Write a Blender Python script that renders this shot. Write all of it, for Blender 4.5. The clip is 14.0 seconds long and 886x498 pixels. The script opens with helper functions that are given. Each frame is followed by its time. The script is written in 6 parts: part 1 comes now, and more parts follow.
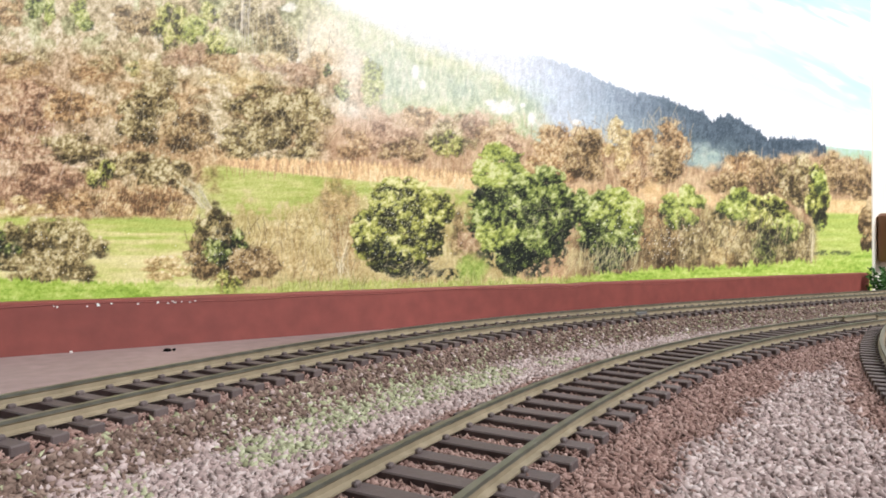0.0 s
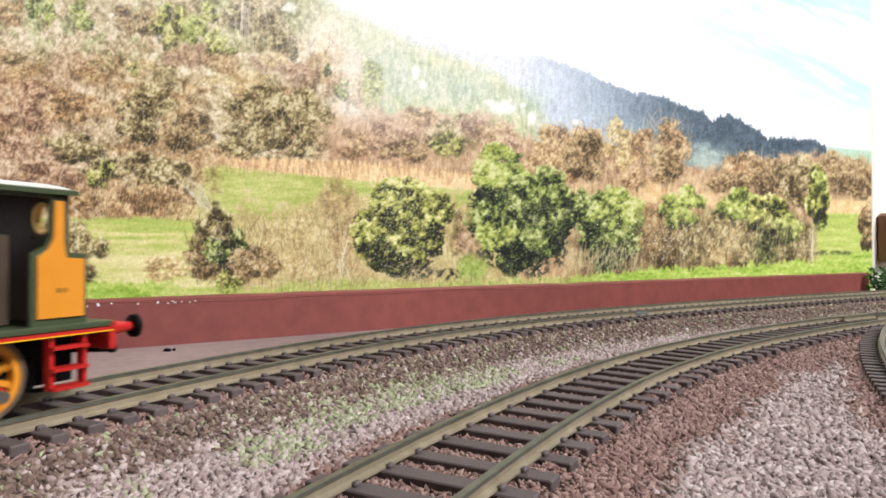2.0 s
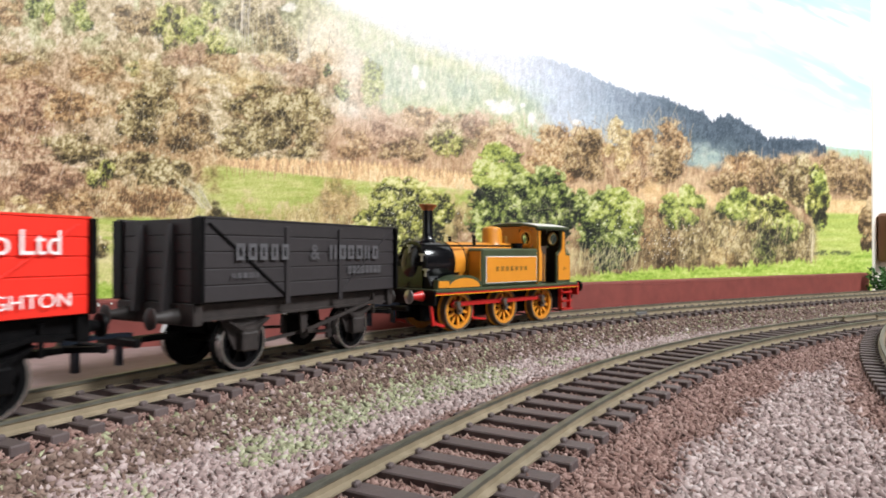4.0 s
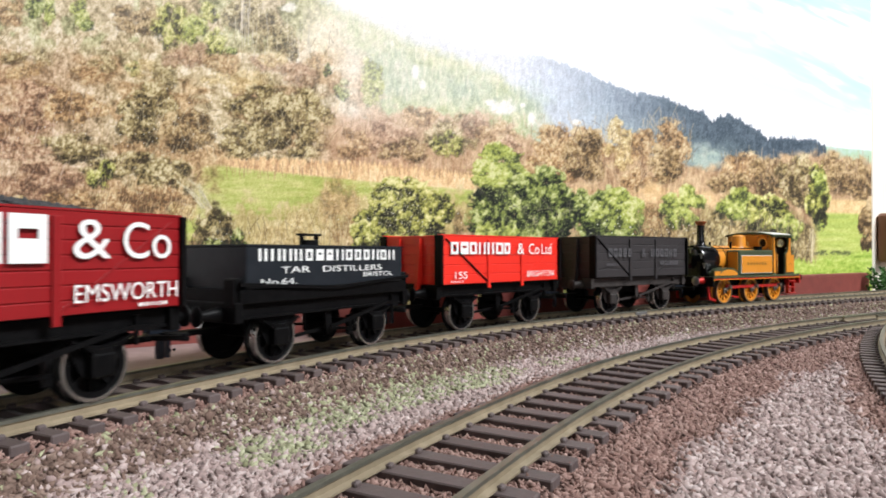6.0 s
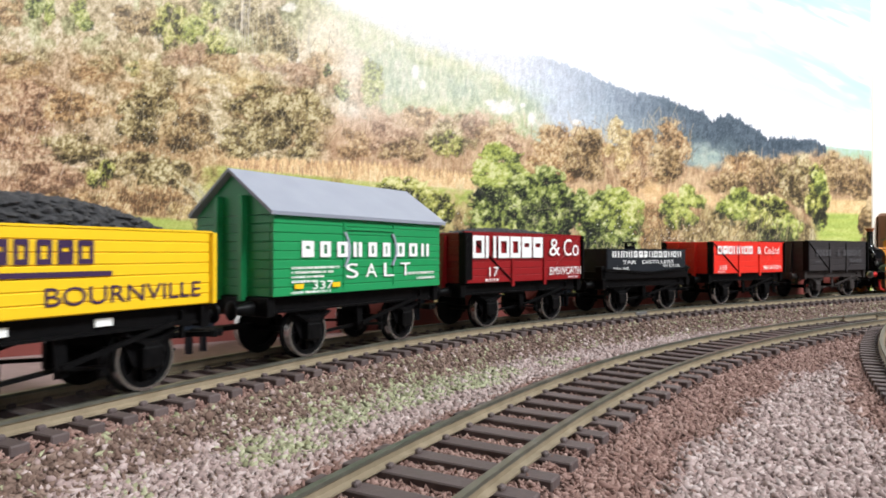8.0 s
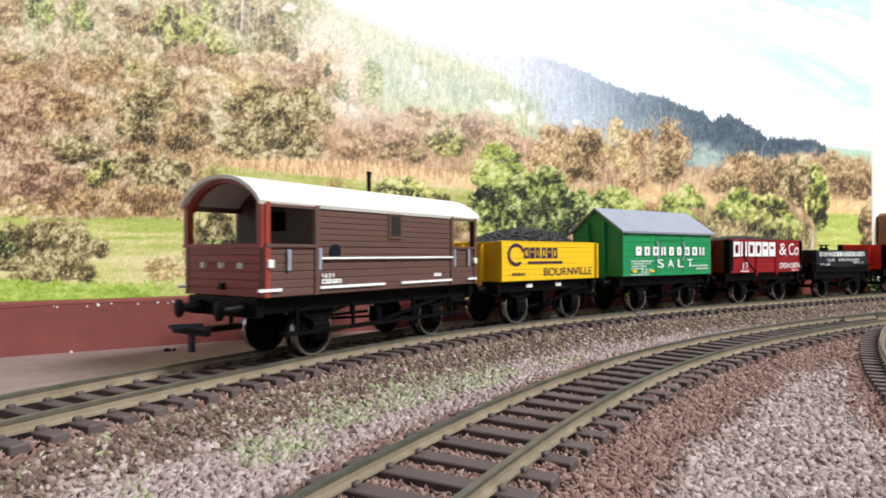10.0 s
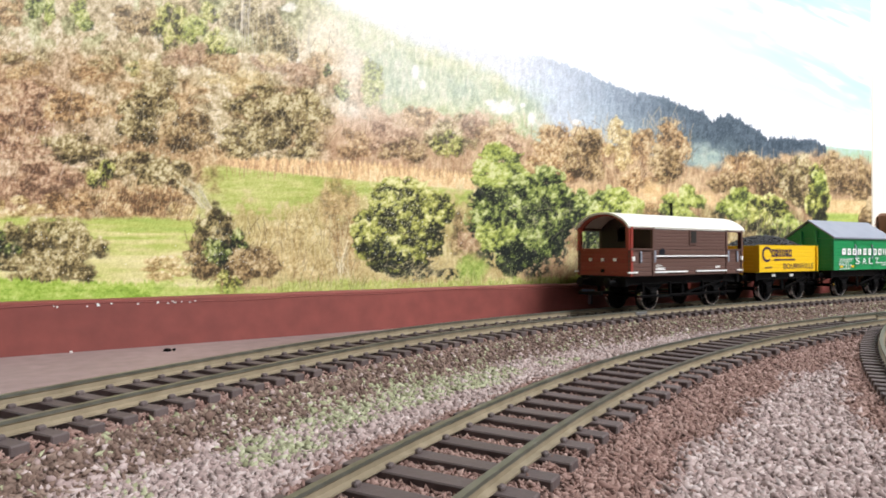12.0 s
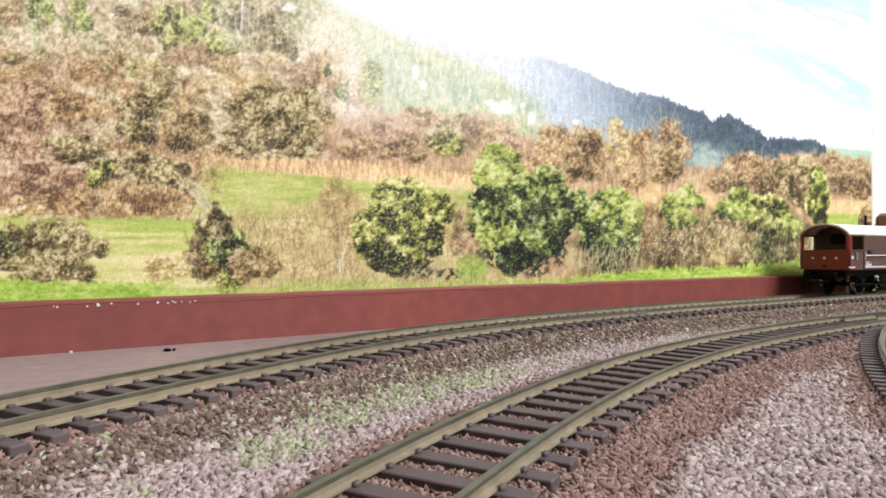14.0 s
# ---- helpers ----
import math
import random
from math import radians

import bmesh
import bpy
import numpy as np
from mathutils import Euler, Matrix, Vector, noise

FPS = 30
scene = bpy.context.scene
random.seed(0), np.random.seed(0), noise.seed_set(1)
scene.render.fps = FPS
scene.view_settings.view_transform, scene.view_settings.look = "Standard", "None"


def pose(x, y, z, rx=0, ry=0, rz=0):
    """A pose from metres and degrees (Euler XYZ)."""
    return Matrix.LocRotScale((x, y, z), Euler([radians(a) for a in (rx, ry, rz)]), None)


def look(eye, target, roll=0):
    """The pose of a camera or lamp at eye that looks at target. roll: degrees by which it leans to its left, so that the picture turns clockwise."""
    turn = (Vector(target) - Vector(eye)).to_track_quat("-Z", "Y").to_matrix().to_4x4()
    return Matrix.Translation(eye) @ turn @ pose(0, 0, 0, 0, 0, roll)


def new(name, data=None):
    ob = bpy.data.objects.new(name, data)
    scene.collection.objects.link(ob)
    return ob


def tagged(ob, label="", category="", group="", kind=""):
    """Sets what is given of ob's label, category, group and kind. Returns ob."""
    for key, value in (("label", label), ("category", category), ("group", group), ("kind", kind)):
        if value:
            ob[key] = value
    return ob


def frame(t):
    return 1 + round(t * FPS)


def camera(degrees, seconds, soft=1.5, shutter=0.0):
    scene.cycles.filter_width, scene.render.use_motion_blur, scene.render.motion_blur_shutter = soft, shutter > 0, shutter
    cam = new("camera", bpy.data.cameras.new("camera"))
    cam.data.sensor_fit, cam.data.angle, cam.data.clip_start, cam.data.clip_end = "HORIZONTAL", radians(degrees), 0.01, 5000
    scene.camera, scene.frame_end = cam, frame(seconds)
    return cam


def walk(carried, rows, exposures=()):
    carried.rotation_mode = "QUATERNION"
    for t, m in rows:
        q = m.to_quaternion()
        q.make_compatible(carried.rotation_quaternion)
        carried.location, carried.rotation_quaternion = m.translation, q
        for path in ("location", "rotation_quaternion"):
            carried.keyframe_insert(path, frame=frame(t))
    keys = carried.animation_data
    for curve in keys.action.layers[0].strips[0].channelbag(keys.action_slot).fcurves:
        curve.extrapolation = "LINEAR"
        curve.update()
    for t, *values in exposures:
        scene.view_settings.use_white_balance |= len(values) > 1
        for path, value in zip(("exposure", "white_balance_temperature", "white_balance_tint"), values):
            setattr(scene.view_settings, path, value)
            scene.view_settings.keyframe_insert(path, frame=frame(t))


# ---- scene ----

# The layout is 4 mm scale: 16.5 mm gauge track. z = 0 is the top of the baseboard.
CAM_Z = 0.0345
cam = camera(70.0, 14.0, soft=1.75, shutter=0.3)
eye = (0.0, 0.0, CAM_Z)
view = look(eye, (0.0, 1.0, CAM_Z + 0.00714))
walk(cam, [(0.0, view), (14.0, view)], exposures=[(0.0, 0.1), (14.0, 0.1)])

# ---- world and light ----
world = bpy.data.worlds.new("world")
scene.world = world
world.use_nodes = True
wn = world.node_tree.nodes
sky = wn.new("ShaderNodeTexSky")
sky.sky_type, sky.sun_disc = "NISHITA", False
sky.sun_elevation, sky.sun_rotation = radians(35), radians(160)
wn["Background"].inputs["Strength"].default_value = 0.1
world.node_tree.links.new(sky.outputs[0], wn["Background"].inputs["Color"])


def area_lamp(name, m, sx, sy, watts, colour):
    data = bpy.data.lights.new(name, "AREA")
    data.shape, data.size, data.size_y, data.energy, data.color = "RECTANGLE", sx, sy, watts, colour
    ob = new(name, data)
    ob.matrix_world = m
    return ob


# added, unseen area lamps: a weak front fill and a strong key high on the right
area_lamp("window_daylight", look((1.45, -2.12, 0.75), (0.1, 0.2, 0.0)), 1.5, 1.0, 5.0, (0.90, 0.97, 1.0))
area_lamp("ceiling_light_glow", look((1.25, -0.35, 1.38), (0.15, 0.18, 0.0)), 0.75, 0.55, 84.0, (0.95, 0.98, 1.0))


# ---- materials ----
def mat(name, ramp, rough=0.6, metal=0.0, scale=400.0, detail=4.0, bump=0.15, island=0.0, fine=0.0, spec=0.5, obj=0.0):
    """A procedural material: colours of the ramp spread by noise, by island or by object, with fine relief."""
    m = bpy.data.materials.new(name)
    m.use_nodes = True
    nt = m.node_tree
    n, l = nt.nodes, nt.links
    b = n["Principled BSDF"]
    b.inputs["Roughness"].default_value, b.inputs["Metallic"].default_value = rough, metal
    b.inputs["Specular IOR Level"].default_value = spec
    co = n.new("ShaderNodeTexCoord")
    tex = n.new("ShaderNodeTexNoise")
    tex.inputs["Scale"].default_value, tex.inputs["Detail"].default_value = scale, detail
    l.new(co.outputs["Object"], tex.inputs["Vector"])
    fac = tex.outputs[0]
    cr = n.new("ShaderNodeValToRGB")
    els = cr.color_ramp.elements
    cols = ramp if len(ramp) > 1 else [ramp[0], tuple(c * 0.82 for c in ramp[0])]
    span = (0.0, 1.0) if island or obj else (0.3, 0.7)
    for k, c in enumerate(cols):
        pos = span[0] + (span[1] - span[0]) * k / (len(cols) - 1)
        e = els[k] if k < 2 else els.new(pos)
        e.position, e.color = pos, (*c, 1)
    if island or obj:
        if island:
            src = n.new("ShaderNodeNewGeometry").outputs["Random Per Island"]
        else:
            src = n.new("ShaderNodeObjectInfo").outputs["Random"]
        mx = n.new("ShaderNodeMix")
        mx.inputs[0].default_value = 1.0 - max(island, obj)
        l.new(src, mx.inputs[2])
        l.new(tex.outputs[0], mx.inputs[3])
        fac = mx.outputs[0]
    l.new(fac, cr.inputs[0])
    l.new(cr.outputs[0], b.inputs["Base Color"])
    if fine:
        big = n.new("ShaderNodeTexNoise")
        big.inputs["Scale"].default_value = scale * 0.08
        l.new(co.outputs["Object"], big.inputs["Vector"])
        hv = n.new("ShaderNodeHueSaturation")
        mr = n.new("ShaderNodeMapRange")
        mr.inputs[1].default_value, mr.inputs[2].default_value = 0.3, 0.7
        mr.inputs[3].default_value, mr.inputs[4].default_value = 1.0 - fine, 1.0 + fine
        l.new(big.outputs[0], mr.inputs[0])
        l.new(mr.outputs[0], hv.inputs["Value"])
        l.new(cr.outputs[0], hv.inputs["Color"])
        l.new(hv.outputs[0], b.inputs["Base Color"])
    if bump:
        bp = n.new("ShaderNodeBump")
        bp.inputs["Strength"].default_value, bp.inputs["Distance"].default_value = bump, 0.0004
        l.new(tex.outputs[0], bp.inputs["Height"])
        l.new(bp.outputs[0], b.inputs["Normal"])
    return m


M_BOARD = mat("painted_board", [(0.29, 0.205, 0.195), (0.235, 0.165, 0.155)], 0.75, scale=260, bump=0.2, fine=0.12)
M_EARTH = mat("brown_scatter", [(0.10, 0.06, 0.05), (0.21, 0.135, 0.115)], 0.95, scale=900, bump=0.5)
M_GRIT_PINK = mat("pink_grey_grit", [(0.17, 0.12, 0.11), (0.32, 0.235, 0.22), (0.41, 0.32, 0.30), (0.54, 0.455, 0.435)], 0.9, scale=1500, island=0.8)
M_GRIT_BROWN = mat("brown_grit", [(0.12, 0.062, 0.050), (0.235, 0.138, 0.115), (0.36, 0.245, 0.21)], 0.95, scale=1500, island=0.8)
M_GRIT_EARTH = mat("earth_brown_grit", [(0.072, 0.044, 0.032), (0.158, 0.100, 0.078), (0.27, 0.195, 0.158)], 0.95, scale=1500, island=0.8)
M_GRIT_GREEN = mat("green_dusted_grit", [(0.165, 0.16, 0.085), (0.305, 0.31, 0.185), (0.43, 0.43, 0.295)], 0.95, scale=1500, island=0.8)
M_SLEEPER = mat("sleeper_plastic", [(0.062, 0.044, 0.043), (0.120, 0.090, 0.087)], 0.55, scale=900, obj=0.5, bump=0.2)
M_RAIL = mat("weathered_rail", [(0.22, 0.175, 0.115), (0.30, 0.245, 0.17)], 0.5, 0.15, scale=300, bump=0.05, fine=0.15)
M_RAIL_TOP = mat("running_surface", [(0.12, 0.12, 0.095), (0.20, 0.195, 0.16)], 0.35, 0.6, scale=300, bump=0.05)
M_WALL = mat("maroon_paint", [(0.225, 0.055, 0.044), (0.17, 0.040, 0.033)], 0.5, scale=150, bump=0.35, fine=0.12)
M_WALL_EDGE = mat("maroon_paint_edge", [(0.23, 0.06, 0.055), (0.32, 0.10, 0.09)], 0.6, scale=300)
M_CREAM = mat("cream_paint", [(0.90, 0.84, 0.74), (0.86, 0.79, 0.68)], 0.6, scale=20, bump=0.05)
M_BROWN_WOOD = mat("brown_wood", [(0.20, 0.09, 0.05), (0.28, 0.13, 0.08)], 0.5, scale=40)
# grey kept dark so that the unseen room bounces little light
M_ROOM = mat("room_dim_grey", [(0.21, 0.205, 0.195), (0.18, 0.176, 0.168)], 0.8, scale=6, bump=0.1)
M_CARPET = mat("room_floor", [(0.20, 0.17, 0.14), (0.26, 0.22, 0.18)], 0.95, scale=90)
M_BLACK = mat("black_underframe", [(0.002, 0.002, 0.0024), (0.005, 0.0047, 0.005)], 0.45, scale=700, bump=0.1, spec=0.10)
M_GLOSS_BLACK = mat("gloss_black_paint", [(0.002, 0.002, 0.003), (0.004, 0.004, 0.005)], 0.18, scale=300, bump=0.02, spec=0.5)
M_STEEL = mat("bright_wheel_rim", [(0.55, 0.55, 0.55), (0.45, 0.45, 0.45)], 0.3, 0.9, scale=300, bump=0.0)
M_OCHRE = mat("ochre_paint", [(0.66, 0.25, 0.022), (0.61, 0.225, 0.018)], 0.35, scale=200, bump=0.03)
M_OLIVE = mat("olive_green_paint", [(0.045, 0.058, 0.028), (0.055, 0.07, 0.034)], 0.35, scale=200, bump=0.03)
M_LOCO_RED = mat("signal_red_paint", [(0.47, 0.017, 0.014), (0.40, 0.014, 0.012)], 0.35, scale=200, bump=0.03)
M_COPPER = mat("copper_cap", [(0.50, 0.20, 0.09), (0.42, 0.15, 0.07)], 0.35, 0.8, scale=300)
M_BRASS = mat("brass_fitting", [(0.70, 0.45, 0.14), (0.62, 0.38, 0.11)], 0.3, 0.9, scale=300)
M_ROOF_WHITE = mat("white_roof_paint", [(0.76, 0.74, 0.68), (0.70, 0.68, 0.62)], 0.5, scale=120, bump=0.05)
M_ROOF_GREY = mat("pale_grey_roof", [(0.29, 0.31, 0.37), (0.26, 0.28, 0.34)], 0.5, scale=120, bump=0.05)
M_SLATE = mat("dark_grey_plank_paint", [(0.017, 0.014, 0.015), (0.028, 0.023, 0.025)], 0.55, scale=500, obj=0.4)
M_SCARLET = mat("bright_red_plank_paint", [(0.80, 0.030, 0.016), (0.74, 0.024, 0.013)], 0.4, scale=300, obj=0.3, bump=0.05)
M_TAR = mat("blue_black_tank_paint", [(0.010, 0.013, 0.017), (0.016, 0.019, 0.024)], 0.4, spec=0.25, scale=300, bump=0.05)
M_CRIMSON = mat("deep_red_plank_paint", [(0.27, 0.006, 0.009), (0.22, 0.005, 0.007)], 0.4, scale=300, obj=0.3, bump=0.05)
M_GREEN = mat("green_van_paint", [(0.012, 0.26, 0.085), (0.010, 0.235, 0.075)], 0.4, scale=300, obj=0.3, bump=0.05)
M_YELLOW = mat("yellow_plank_paint", [(0.83, 0.52, 0.012), (0.78, 0.48, 0.010)], 0.4, scale=300, obj=0.3, bump=0.05)
M_VAN_BROWN = mat("bauxite_brown_paint", [(0.115, 0.058, 0.045), (0.095, 0.048, 0.038)], 0.5, scale=300, obj=0.3, bump=0.05)
M_VAN_RED = mat("red_brown_end_paint", [(0.30, 0.042, 0.028), (0.26, 0.036, 0.024)], 0.45, scale=300, obj=0.3, bump=0.05)
M_COAL = mat("coal", [(0.012, 0.012, 0.013), (0.05, 0.05, 0.055)], 0.6, scale=1200, bump=0.4, island=0.5)
M_WHITE = mat("white_lettering", [(0.82, 0.82, 0.80), (0.76, 0.76, 0.74)], 0.5, scale=500, bump=0.0)
M_GREY_LET = mat("pale_grey_lettering", [(0.095, 0.092, 0.10), (0.07, 0.068, 0.072)], 0.55, scale=900, bump=0.0)
M_NAVY = mat("navy_lettering", [(0.035, 0.012, 0.055), (0.03, 0.010, 0.045)], 0.5, scale=500, bump=0.0)
M_GOLD = mat("dull_gold_lettering", [(0.30, 0.17, 0.03), (0.22, 0.12, 0.025)], 0.4, 0.3, scale=500, bump=0.0)
M_LAMP_WHITE = mat("white_lamp_paint", [(0.78, 0.77, 0.74), (0.72, 0.71, 0.68)], 0.4, scale=300, bump=0.0)
M_GLASS_DARK = mat("dark_opening", [(0.012, 0.010, 0.009), (0.02, 0.017, 0.015)], 0.5, scale=300, bump=0.0)
M_BLUE_BAR = mat("blue_black_bar", [(0.010, 0.014, 0.022), (0.014, 0.018, 0.028)], 0.35, 0.4, scale=300, bump=0.0)
M_BUSH = mat("model_foliage", [(0.020, 0.07, 0.015), (0.04, 0.14, 0.03), (0.09, 0.22, 0.05)], 0.8, scale=500, island=0.8)


# ---- mesh helpers ----
def box(bm, cx, cy, cz, sx, sy, sz, bev=0.0):
    g = bmesh.ops.create_cube(bm, size=1.0)["verts"]
    for v in g:
        v.co = Vector((cx + v.co.x * sx, cy + v.co.y * sy, cz + v.co.z * sz))
    if bev:
        ed = list({e for v in g for e in v.link_edges})
        bmesh.ops.bevel(bm, geom=ed, offset=bev, segments=1, affect="EDGES")
    return bm


def rod(bm, a, b, r, seg=10, r2=None):
    a, b = Vector(a), Vector(b)
    d = b - a
    m = Matrix.Translation((a + b) / 2) @ d.to_track_quat("Z", "Y").to_matrix().to_4x4()
    bmesh.ops.create_cone(bm, cap_ends=True, segments=seg, radius1=r, radius2=r if r2 is None else r2, depth=d.length, matrix=m)
    return bm


def bar(bm, a, b, w, h):
    """A square bar from a to b."""
    a, b = Vector(a), Vector(b)
    d = b - a
    m = Matrix.Translation((a + b) / 2) @ d.to_track_quat("Z", "Y").to_matrix().to_4x4() @ Matrix.Diagonal((w, h, d.length, 1))
    bmesh.ops.create_cube(bm, size=1.0, matrix=m)
    return bm


def turned(bm, prof, axis_at, axis="z", seg=20):
    """A solid of revolution: prof rows are (radius, height) along the axis."""
    ax, ay, az = axis_at
    rings = []
    for r, h in prof:
        ring = []
        for k in range(seg):
            c, s = math.cos(2 * math.pi * k / seg) * r, math.sin(2 * math.pi * k / seg) * r
            p = {"z": (ax + c, ay + s, az + h), "y": (ax + c, ay + h, az + s), "x": (ax + h, ay + c, az + s)}[axis]
            ring.append(bm.verts.new(p))
        rings.append(ring)
    for a, b in zip(rings, rings[1:]):
        for k in range(seg):
            bm.faces.new((a[k], a[(k + 1) % seg], b[(k + 1) % seg], b[k]))
    bm.faces.new(rings[0])
    bm.faces.new(rings[-1])
    return bm


def slab(bm, pts, axis, a, b):
    """A plate with the outline pts, from a to b along the axis; the outline lies in the two other axes in order."""
    def at(p, d):
        return {"y": (p[0], d, p[1]), "x": (d, p[0], p[1]), "z": (p[0], p[1], d)}[axis]
    lo, hi = [bm.verts.new(at(p, a)) for p in pts], [bm.verts.new(at(p, b)) for p in pts]
    bm.faces.new(lo)
    bm.faces.new(hi)
    for k in range(len(pts)):
        j = (k + 1) % len(pts)
        bm.faces.new((lo[k], lo[j], hi[j], hi[k]))
    return bm


def mesh_of(name, bm, material, smooth=False):
    bmesh.ops.recalc_face_normals(bm, faces=bm.faces)
    me = bpy.data.meshes.new(name)
    bm.to_mesh(me)
    bm.free()
    me.materials.append(material)
    if smooth:
        for p in me.polygons:
            p.use_smooth = True
        me.set_sharp_from_angle(angle=radians(35))
    return me


def part(name, bm, material, parent, label="", smooth=False, at=None):
    """Link a bmesh as one mesh object under a thing or under a part."""
    ob = new(name, mesh_of(name, bm, material, smooth))
    ob.parent = parent
    if at:
        ob.location = at
    if label:
        tagged(ob, label)
    return ob


def share(name, me, parent, at=(0, 0, 0), rz=0.0):
    ob = new(name, me)
    ob.parent = parent
    ob.location, ob.rotation_euler = at, (0, 0, rz)
    return ob


def thing(name, label, category, group="", kind="", m=None):
    ob = new(name)
    ob.empty_display_size = 0.01
    if m is not None:
        ob.matrix_world = m
    return tagged(ob, label, category, group, kind)


def stuff_mesh(name, verts, faces, material):
    """A mesh from arrays of corners and of equal-sided faces, or from mixed lists."""
    me = bpy.data.meshes.new(name)
    me.materials.append(material)
    if isinstance(faces, np.ndarray):
        m, k = faces.shape
        me.vertices.add(len(verts))
        me.vertices.foreach_set("co", np.ascontiguousarray(verts, dtype=np.float32).ravel())
        me.loops.add(m * k)
        me.loops.foreach_set("vertex_index", np.ascontiguousarray(faces, dtype=np.int32).ravel())
        me.polygons.add(m)
        me.polygons.foreach_set("loop_start", np.arange(0, m * k, k, dtype=np.int32))
        me.update(calc_edges=True)
    else:
        me.from_pydata(verts, [], faces)
    return me


def letters(parent, text, x, y, z, height, width, material, name="lettering"):
    """Text on the near side of a vehicle, its lower left corner at x, z, squeezed to the width."""
    cu = bpy.data.curves.new(name, "FONT")
    cu.body, cu.size, cu.extrude = text, 1.0, 0.0
    tmp = bpy.data.objects.new(name, cu)
    me = bpy.data.meshes.new_from_object(tmp)
    bpy.data.objects.remove(tmp)
    co = np.empty(len(me.vertices) * 3)
    me.vertices.foreach_get("co", co)
    co = co.reshape(-1, 3)
    lo, hi = co.min(0), co.max(0)
    out = np.zeros_like(co)
    out[:, 0] = x + (co[:, 0] - lo[0]) / (hi[0] - lo[0]) * width
    out[:, 1] = y
    out[:, 2] = z + (co[:, 1] - lo[1]) / (hi[1] - lo[1]) * height
    me.vertices.foreach_set("co", out.ravel())
    me.materials.clear()
    me.materials.append(material)
    ob = new(name, me)
    ob.parent = parent
    return ob


def bars(parent, x, y, z, height, width, n, material, gap=0.28, name="lettering_bar"):
    """Plain shapes that stand for writing: a row of n blocks, rings and double bars."""
    bm = bmesh.new()
    step = width / n
    rng = random.Random(n * 31 + int(width * 1e5))
    for k in range(n):
        w = step * (1 - gap) * rng.uniform(0.85, 1.05)
        x0, t, kind = x + k * step, step * 0.22, rng.choice("rrbk")
        pieces = [(t / 2, 0.5, t, 1.0), (w - t / 2, 0.5, t, 1.0)]
        if kind == "r":
            pieces += [(w / 2, 0.11, w - 2 * t, 0.22), (w / 2, 0.89, w - 2 * t, 0.22)]
        elif kind == "k":
            pieces += [(w / 2, 0.25, w - 2 * t, 0.5), (w / 2, 0.85, w - 2 * t, 0.3)]
        for cx, cz, sx, sz in pieces:
            v = [bm.verts.new((x0 + cx + a * sx / 2, y, z + height * (cz + b * sz / 2))) for a, b in ((-1, -1), (1, -1), (1, 1), (-1, 1))]
            bm.faces.new(v)
    return part(name, bm, material, parent)


# ---- track plan ----
def centreline(x0, y0, heading, knots, bends, a, b, step=0.001):
    """A smooth centreline through (x0, y0) at s = 0; its curvature runs from knot to knot."""
    s = np.arange(a, b + step / 2, step)
    th = np.cumsum(np.interp(s, knots, bends)) * step
    i0 = int(np.argmin(abs(s)))
    th = th - th[i0] + heading
    x, y = np.cumsum(np.cos(th)) * step, np.cumsum(np.sin(th)) * step
    return s, x - x[i0] + x0, y - y[i0] + y0, th


KNOTS = (-0.1, 0.0, 0.1, 0.2, 0.3)
FAR = centreline(-0.0101, 0.1925, 0.8824, KNOTS, (-0.9913, -3.2372, -1.263, -0.4244, -0.3767), -1.30, 1.15)
NEAR = centreline(0.0583, 0.1758, 0.8597, KNOTS, (-1.572, -2.4127, -1.3074, -1.2689, -1.2689), -0.26, 0.60)
SIDING = centreline(0.1325, 0.173, 1.035, KNOTS, (-1.0, -1.5, -1.5, -1.5, -1.5), -0.16, 0.20)
FAR_Z, NEAR_Z = 0.0107, 0.0055      # tops of the rails
GAUGE = 0.0177


def on(line, s):
    return np.interp(s, line[0], line[1]), np.interp(s, line[0], line[2]), np.interp(s, line[0], line[3])


def smooth_step(a, b, x):
    t = np.clip((x - a) / (b - a), 0, 1)
    return t * t * (3 - 2 * t)


def side_of(line, x, y):
    """Signed distance of points from a line: positive to its left (towards the backscene)."""
    px, py, th = line[1][::8], line[2][::8], line[3][::8]
    d2 = (x[:, None] - px) ** 2 + (y[:, None] - py) ** 2
    k = d2.argmin(1)
    return -(x - px[k]) * np.sin(th[k]) + (y - py[k]) * np.cos(th[k])


def ground_z(x, y):
    df, dn, ds = side_of(FAR, x, y), side_of(NEAR, x, y), side_of(SIDING, x, y)
    z = 0.0006 * np.ones_like(x)
    z = np.maximum(z, 0.0012 * smooth_step(0.030, 0.017, abs(dn)))
    z = np.maximum(z, 0.0012 * smooth_step(0.030, 0.017, abs(ds)))
    return np.maximum(z, 0.0064 * smooth_step(-0.0225, -0.0155, df))


